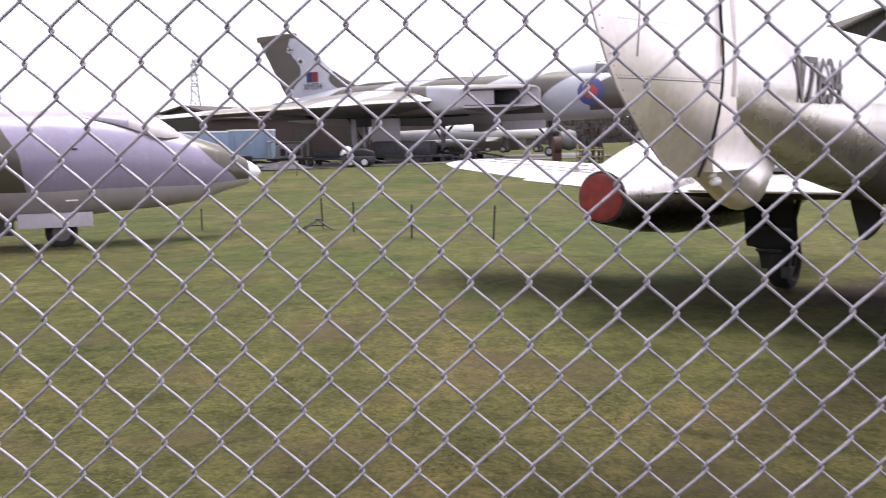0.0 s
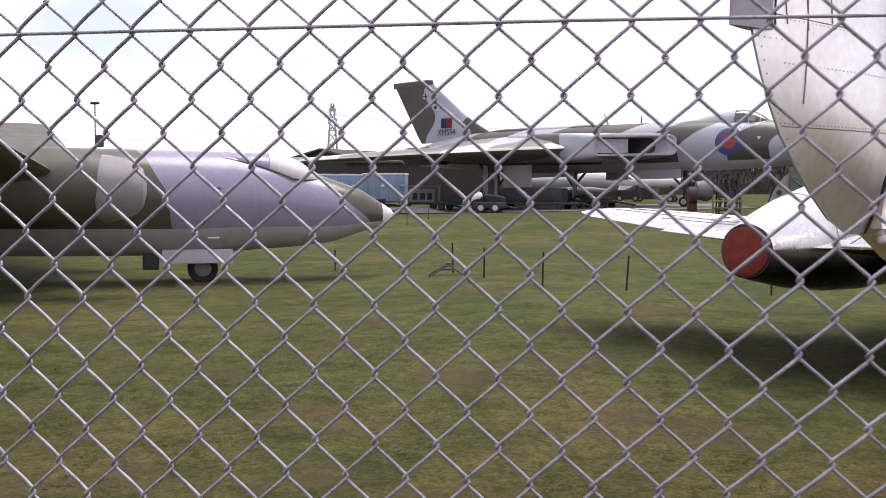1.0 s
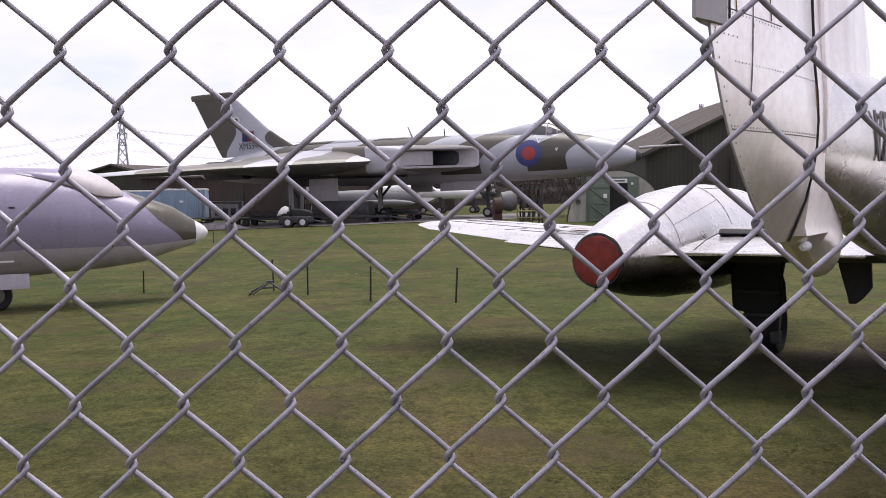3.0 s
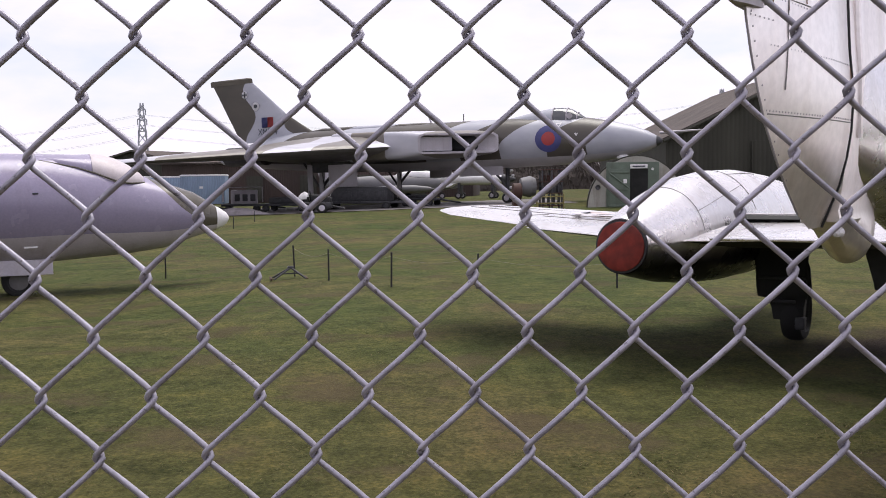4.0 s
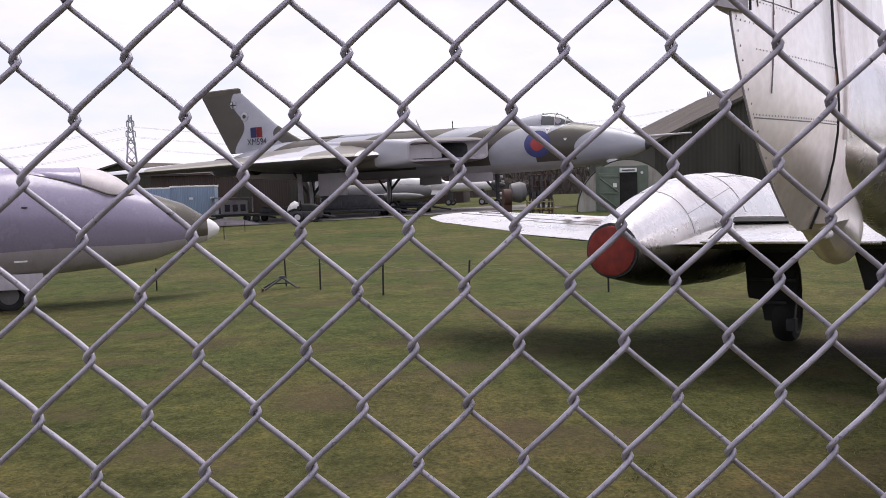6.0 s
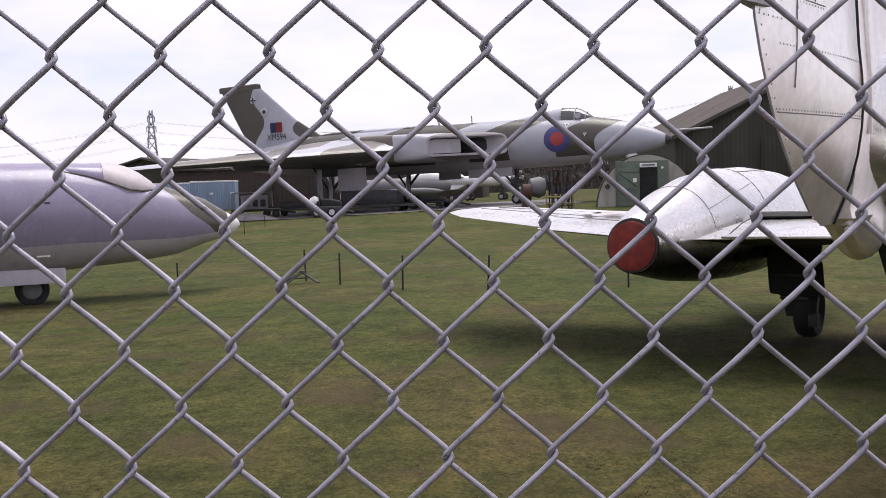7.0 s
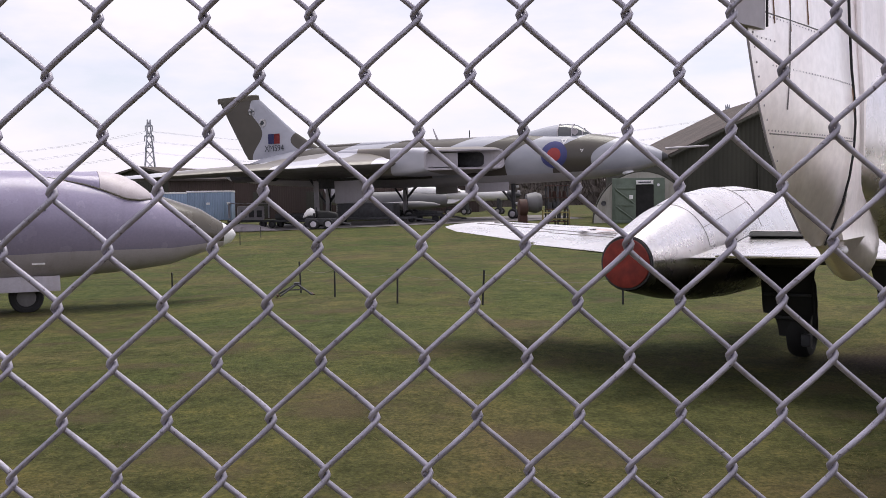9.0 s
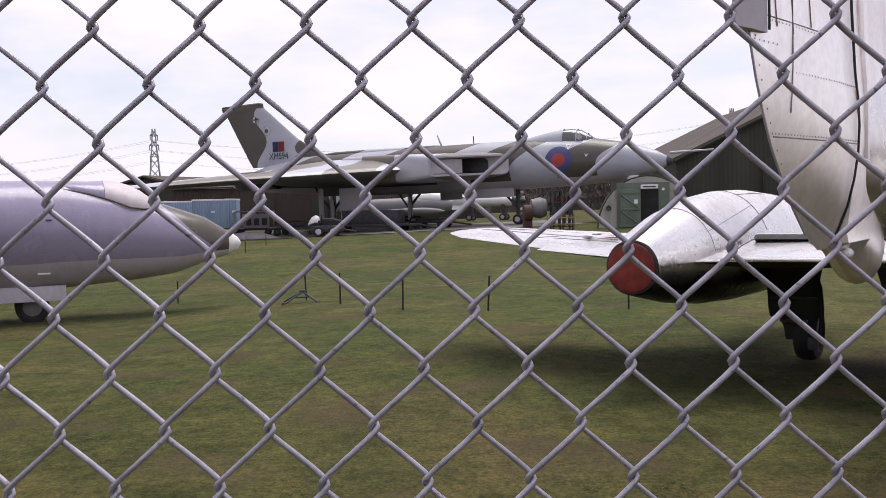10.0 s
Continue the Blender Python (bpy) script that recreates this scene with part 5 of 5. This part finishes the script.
def far_jet():
    t = thing("fighter_jet", on_ground(-0.7, 83.5, -2), "grey fighter jet with a white covered canopy parked behind", "aircraft")
    rows = [(4.8, 1.7, 0.05, 0.05), (4.2, 1.7, 0.35, 0.35), (2.5, 1.75, 0.62, 0.65), (0, 1.75, 0.75, 0.8), (-3, 1.75, 0.7, 0.75), (-6, 1.85, 0.5, 0.5), (-7.5, 1.9, 0.35, 0.35)]
    part("fuselage", loft([oval(x, 0, z, w, h, n=24) for x, z, w, h in rows]), M_JETGREY, t)
    part("canopy", loft([oval(x, 0, z, w, h, 0.2, 20) for x, z, w, h in ((3.2, 2.3, 0.05, 0.05), (2.4, 2.3, 0.4, 0.5), (1.0, 2.4, 0.45, 0.6), (-0.4, 2.4, 0.3, 0.4), (-1.2, 2.4, 0.05, 0.1))]), M_WHITE, t, "white covered canopy")
    part("windscreen", loft([oval(x, 0, z, w, h, 0.2, 20) for x, z, w, h in ((3.25, 2.28, 0.05, 0.05), (2.5, 2.3, 0.42, 0.5), (2.2, 2.3, 0.44, 0.54))]), M_GLASS, t)
    for s in (-1, 1):
        part("wing", loft([aerofoil((1.0, s * 0.5, 1.5), (-3.6, s * 0.5, 1.5), 0.3), aerofoil((-2.6, s * 4.8, 1.4), (-4.4, s * 4.8, 1.4), 0.12)]), M_JETGREY, t)
        part("drop_tank", spun([(2.2, 0.02), (1.7, 0.2), (0.6, 0.33), (-1.0, 0.33), (-2.2, 0.15), (-2.6, 0.02)], "x", 18, None, (0.2, s * 2.6, 1.35)), M_JETGREY if s < 0 else M_PALEGREY, t, "grey drop tank")
        wheel(t, (-1.6, s * 1.8, 0.35), 0.35, 0.2)
        part("main_leg", tube([(-1.6, s * 1.6, 0.35), (-1.6, s * 1.5, 1.1)], 0.07, 8), M_DARKMETAL, t)
    part("fin", loft([aerofoil((-4.2, 0, 2.1), (-7.4, 0, 2.1), 0.25, (0, 1, 0)), aerofoil((-6.6, 0, 3.6), (-8.0, 0, 3.6), 0.1, (0, 1, 0))]), M_PALEGREY, t)
    for c in t.children:
        if c.name.split(".")[0] in ("fuselage", "canopy", "windscreen", "wing", "drop_tank", "fin"):
            c.location.z = -0.45
    wheel(t, (3.0, 0, 0.28), 0.28, 0.16)
    part("nose_leg", tube([(3.0, 0, 0.3), (2.9, 0, 1.0)], 0.06, 8), M_DARKMETAL, t)


far_jet()


def van():
    t = thing("van", on_ground(-5.5, 89.7, 4), "white van parked behind the bomber", "van")
    side = [(-2.3, 0.45), (2.3, 0.45), (2.35, 1.05), (1.75, 1.25), (1.2, 1.95), (-2.25, 2.0)]
    part("body", loft([[V(x * k, y, z) for x, z in side] for y, k in ((-0.92, 0.985), (-0.86, 1.0), (0.86, 1.0), (0.92, 0.985))]), M_WHITE, t, "white painted body")
    for x, w in ((0.75, 0.75), (-0.6, 1.0)):
        part("window", box(w, 0.04, 0.5, 0.015, (x, -0.92, 1.3)), M_GLASS, t, "dark side window")
    for x in (-1.4, 1.4):
        for y in (-0.8, 0.8):
            wheel(t, (x, y, 0.33), 0.33, 0.2)


van()


def missile():
    t = thing("missile", on_ground(4.95, 75.5, -20), "long white missile with a dark nose on a trolley", "missile")
    part("body", spun([(2.6, 0.03), (2.2, 0.28), (1.7, 0.40), (-2.6, 0.42), (-3.0, 0.36)], "x", 22, None, (0, 0, 1.5)), M_WHITE, t, "white cylindrical body")
    part("nose", spun([(2.95, 0.02), (2.75, 0.2), (2.3, 0.33), (1.9, 0.405)], "x", 20, None, (0.02, 0, 1.5)), M_DARKMETAL, t, "dark nose cap")
    for a in (45, 135, 225, 315):
        c, q = math.cos(radians(a)), math.sin(radians(a))
        part("tail_fin", loft([[V(x, c * r, 1.5 + q * r) + V(0, -q, c) * w for x, w in ((x0, 0.02), (-2.9, 0.02), (-2.9, -0.02), (x0, -0.02))] for r, x0 in ((0.3, -1.6), (0.85, -2.4))]), M_WHITE, t)
    for x in (-1.5, 1.2):
        part("cradle", box(0.2, 0.9, 1.0, 0.03, (x, 0, 0.25)), M_DARKMETAL, t)
        for y in (-0.55, 0.55):
            wheel(t, (x, y, 0.27), 0.27, 0.15)


missile()


def old_machinery():
    t = thing("old_engine", on_ground(5.9, 46.6, 5), "rusty old engine beside a dark rack and a canvas-covered drum", "machinery")
    part("drum", spun([(-0.42, 0.15), (-0.36, 0.42), (0.1, 0.52), (0.36, 0.42), (0.42, 0.1)], "x", 20, None, (-0.35, 0.3, 1.1)), M_JETGREY, t, "grey canvas-covered drum")
    part("shell", spun([(-0.22, 0.16), (-0.18, 0.42), (0.18, 0.44), (0.25, 0.2)], "x", 18, None, (-0.95, 0, 0.85)), M_RUST, t, "rusty red casing")
    part("pedestal", box(0.4, 0.5, 0.5, 0.04, (-0.95, 0, 0.0)), M_RUST, t)
    for x in (0.25, 0.72, 1.2):
        for y in (-0.3, 0.3):
            part("post", box(0.07, 0.07, 1.95, 0.01, (x, y, 0.0)), M_DARKMETAL, t)
    for z in (0.15, 0.75, 1.3, 1.88):
        part("shelf", box(1.05, 0.68, 0.05, 0.01, (0.72, 0, z)), M_RUST, t)
    for k in range(4):
        part("stored_pipe", tube([(0.3 + 0.25 * k, -0.2, 0.2), (0.34 + 0.25 * k, -0.22, 0.72)], 0.07, 8), M_DARKMETAL, t)
        part("stored_box", box(0.18, 0.4, 0.3 + 0.05 * (k % 2), 0.02, (0.36 + 0.25 * k, 0, 0.80)), M_DARKMETAL, t)
        part("stored_can", spun([(1.35, 0.02), (1.36, 0.09), (1.62, 0.09), (1.66, 0.03)], "z", 10, None, (0.36 + 0.25 * k, 0, 0)), M_RUST, t)
    for z in (0.3, 0.62):
        part("rail", tube([(-0.1, -0.65, z), (1.2, -0.65, z)], 0.04, 6), M_YELLOW, t, "dull yellow rail")
    for x in (-0.1, 1.2):
        part("rail_post", tube([(x, -0.65, 0.0), (x, -0.65, 0.75)], 0.04, 6), M_YELLOW, t)


old_machinery()


def stake(x, y, h=0.58, lean=0.0):
    t = thing("stake", pose(x, y, ground_z(x, y) - 0.03, 0, lean, 0), "thin dark metal stake standing in the grass", "stake", "barrier stakes")
    part("shaft", tube([(0, 0, 0), (0, 0, h)], 0.016, 8), M_BLACK, t)
    part("cap", spun([(h - 0.01, 0.017), (h, 0.019), (h + 0.012, 0.012)], "z", 8), M_BLACK, t, "rounded cap of the stake")
    return (x, y, ground_z(x, y) + h - 0.03)


tops = [stake(-5.25, 20.3, 0.5), stake(-2.25, 18.3, 0.62, -2), stake(-1.48, 17.05, 0.58), stake(-0.31, 15.65, 0.60, 1), stake(1.09, 15.2, 0.60, 3), stake(3.35, 15.0, 0.5)]
for x, y in ((-7.0, 37.5), (-7.1, 43.0)):
    stake(x, y, 0.5)
rope = thing("barrier_rope", pose(0, 0, 0), "thin pale barrier rope slung between stakes", "rope")
for a, b in zip(tops[1:], tops[2:]):
    a, b = Vector(a), Vector(b)
    part("span", tube([a.lerp(b, k / 10) - V(0, 0, 0.10 * math.sin(math.pi * k / 10) + 0.06) for k in range(11)], 0.0025, 5), M_ROPE, rope)


def trestle():
    t = thing("trestle", on_ground(-2.3, 17.7, 12), "small rusty A-shaped steel trestle lying on the grass", "trestle")
    for s in (-1, 1):
        part("arm", tube([(-0.28, s * 0.2, 0.02), (0.05, s * 0.03, 0.22)], 0.018, 8), M_DARKMETAL, t)
        part("arm", tube([(0.05, s * 0.03, 0.22), (0.32, s * 0.2, 0.02)], 0.018, 8), M_DARKMETAL, t)
    part("foot_bar", tube([(-0.32, -0.24, 0.025), (-0.32, 0.24, 0.025)], 0.02, 8), M_RUST, t)
    part("foot_bar", tube([(0.34, -0.24, 0.025), (0.34, 0.24, 0.025)], 0.02, 8), M_RUST, t)
    part("head", box(0.12, 0.1, 0.06, 0.015, (0.05, 0, 0.19)), M_DARKMETAL, t)
    part("brace", tube([(-0.14, 0, 0.11), (0.2, 0, 0.11)], 0.014, 6), M_DARKMETAL, t)


trestle()


def pylon(x, y, h, turn=20, group="power pylons"):
    t = thing("pylon", pose(x, y, -0.3, 0, 0, turn), "grey lattice steel electricity pylon in the distance", "pylon", group)
    half = lambda z: 1.7 * (1 - z / h) ** 1.2 + 0.3
    levels = [h * k / 9 for k in range(10)]
    for sx in (-1, 1):
        for sy in (-1, 1):
            part("leg", tube([(sx * half(z), sy * half(z), z) for z in levels], 0.13, 4), M_PYLON, t)
    for a, b in zip(levels, levels[1:]):
        for face in range(4):
            c = Matrix.Rotation(math.pi / 2 * face, 3, "Z")
            for sa in (-1, 1):
                part("lattice", tube([c @ V(sa * half(a), -half(a), a), c @ V(-sa * half(b), -half(b), b)], 0.07, 3), M_PYLON, t)
    arms = []
    for z, w in ((h * 0.70, 0.9), (h * 0.82, 1.0), (h * 0.93, 0.8)):
        for s in (-1, 1):
            part("arm", tube([(0, 0, z + 0.7), (s * w, 0, z)], 0.1, 4), M_PYLON, t)
            part("arm", tube([(0, 0, z - 0.2), (s * w, 0, z)], 0.1, 4), M_PYLON, t)
            part("insulator", tube([(s * w, 0, z), (s * w, 0, z - 1.2)], 0.12, 6), M_PYLON, t)
            arms.append(t.matrix_world @ V(s * w, 0, z - 1.2))
    return arms


a1 = pylon(-61.9, 223.9, 20.6)
a2 = pylon(-190.0, 262.0, 20.6)
a3 = pylon(75.5, 240.0, 24.0)
lines = thing("power_lines", pose(0, 0, 0), "thin overhead power lines in the distance", "cable")
for p, q in list(zip(a2, a1)) + list(zip(a1, a3)):
    part("cable", tube([p.lerp(q, k / 14) - V(0, 0, 5.0 * (1 - (2 * k / 14 - 1) ** 2)) for k in range(15)], 0.018, 4), M_PYLON, lines)


def lamp_post():
    t = thing("signal_mast", pose(-28.3, 52.0, 0, 0, 0, 0), "thin grey mast with a lamp head", "lamp post")
    part("pole", tube([(0, 0, -0.2), (0, 0, 6.1)], 0.06, 8, taper=0.04), M_PYLON, t)
    part("head", loft([oval(x, 0, 6.12, w, 0.1, 0.06, 14) for x, w in ((-0.26, 0.05), (-0.18, 0.14), (0.18, 0.14), (0.26, 0.05))]), M_DARKMETAL, t, "flat lamp head")
    part("box", box(0.4, 0.3, 0.7, 0.04, (0.25, 0, 3.6)), M_DARKMETAL, t, "dark box on the mast")


lamp_post()


def bare_tree(x, y, h, seed):
    rnd = random.Random(seed)
    t = thing("bare_tree", pose(x, y, -0.2), "leafless winter tree with fine twigs", "tree", "bare trees")
    bm = bmesh.new()
    twigs = bmesh.new()

    def grow(p, d, length, r, level):
        q = p + d * length
        mid = p.lerp(q, 0.5) + V(rnd.uniform(-1, 1), rnd.uniform(-1, 1), 0) * length * 0.06
        tube([p, mid, q], r, 5 if level < 2 else 3, bm if level < 2 else twigs, r * 0.6, False)
        if level < 5:
            for _ in range(3 if level else 5):
                nd = (d + V(rnd.uniform(-1, 1), rnd.uniform(-1, 1), rnd.uniform(-0.25, 0.75)) * 0.75).normalized()
                grow(p.lerp(q, rnd.uniform(0.55, 1.0)), nd, length * rnd.uniform(0.55, 0.78), r * 0.55, level + 1)

    grow(V(0, 0, 0), V(0, 0, 1), h * 0.3, h * 0.022, 0)
    part("trunk", bm, M_TWIG, t)
    part("crown", twigs, M_TWIG, t, "fine bare twigs")


for x, y, h, k in ((-58, 118, 8.5, 3), (-66, 124, 7.5, 4), (-50, 126, 6.5, 5), (18, 170, 5.5, 8), (9, 176, 5.0, 9)):
    bare_tree(x, y, h, k)


def hedge(name, x0, x1, y, h, seed, label):
    """A long winter hedge: thousands of crossed twig blades."""
    rnd = random.Random(seed)
    verts, faces = [], []
    n = int((x1 - x0) * 90)
    cols = int((x1 - x0) / 1.5)
    for i in range(cols + 1):
        x = x0 + (x1 - x0) * i / cols
        top = h * (0.66 + 0.35 * noise.noise(V(x * 0.12, seed, 0)) + 0.1 * noise.noise(V(x * 0.9, seed, 3.0)))
        verts += [(x, y - 0.9, -0.5), (x, y - 0.5, top * 0.75), (x, y, top), (x, y + 0.9, -0.5)]
        if i:
            k = len(verts) - 8
            faces += [(k + q, k + q + 1, k + q + 5, k + q + 4) for q in range(3)]
    for _ in range(n):
        x, yy = rnd.uniform(x0, x1), y + rnd.uniform(-1.4, 1.4)
        top = h * (0.75 + 0.35 * noise.noise(V(x * 0.12, seed, 0)) + 0.16 * rnd.random())
        z, s = rnd.uniform(0, top), rnd.uniform(0.12, 0.4) * h / 4.6
        a, b = rnd.uniform(0, math.pi), rnd.uniform(-0.8, 0.8)
        u, w = V(math.cos(a), math.sin(a), b) * s, V(-math.sin(a) * 0.3, math.cos(a) * 0.3, 1.6) * s
        k = len(verts)
        c = V(x, yy, z)
        verts += [c - u * 0.5, c + u * 0.5, c + u * 0.35 + w, c - u * 0.3 + w * 0.8]
        faces.append((k, k + 1, k + 2, k + 3))
    me = bpy.data.meshes.new(name)
    me.from_pydata(verts, [], faces)
    me.materials.append(M_HEDGE)
    tagged(new(name, me), label, "hedge", kind="stuff")


hedge("hedge", -130, 120, 150.0, 4.6, 2, "brown leafless winter hedge along the field")
hedge("hedge", -220, 220, 300.0, 10.0, 5, "distant brown winter woodland")
# Unseen hedge added behind the camera so the silver paint reflects something dark.
hedge("hedge", -45, 45, -17.0, 3.4, 7, "brown winter hedge added unseen behind the camera")


# ---- grass blades near the fence ----
def turf():
    rnd = random.Random(11)
    verts, faces = [], []
    while len(faces) < 75000:
        y = 2.4 + 17.6 * rnd.random() ** 1.9
        half = 0.62 * y + 1.2
        x = 0.6 + rnd.uniform(-half, half)
        d = noise.noise(V(x * 0.5, y * 0.5, 3.0)) + 0.5 * noise.noise(V(x * 1.9, y * 1.9, 8.0))
        if d < -0.22:
            continue
        z = ground_z(x, y) - 0.004
        for _ in range(3):
            bx, by = x + rnd.uniform(-0.03, 0.03), y + rnd.uniform(-0.03, 0.03)
            h = rnd.uniform(0.007, 0.014) * (1.0 + 0.7 * max(0.0, d))
            a = rnd.uniform(0, math.pi)
            wx, wy = 0.004 * math.cos(a), 0.004 * math.sin(a)
            k = len(verts)
            verts += [(bx - wx, by - wy, z), (bx + wx, by + wy, z), (bx + rnd.uniform(-0.04, 0.04), by + rnd.uniform(-0.04, 0.04), z + h)]
            faces.append((k, k + 1, k + 2))
    me = bpy.data.meshes.new("turf")
    me.from_pydata(verts, [], faces)
    m, nt, bs = shade("grass_blade", 0.95)
    bs.inputs["Specular IOR Level"].default_value = 0.08
    geo = nt.nodes.new("ShaderNodeNewGeometry")
    c = ramp(nt, geo.outputs["Random Per Island"], [(0.0, (0.046, 0.062, 0.020)), (0.5, (0.073, 0.077, 0.029)), (0.85, (0.110, 0.093, 0.045)), (1.0, (0.145, 0.117, 0.06))])
    flat = nt.nodes.new("ShaderNodeCombineXYZ")
    flat.inputs["Z"].default_value = 1.0
    nt.links.new(flat.outputs[0], bs.inputs["Normal"])
    nt.links.new(c, bs.inputs["Base Color"])
    me.materials.append(m)
    tagged(new("turf", me), "short uneven grass blades", "grass", kind="stuff")


turf()
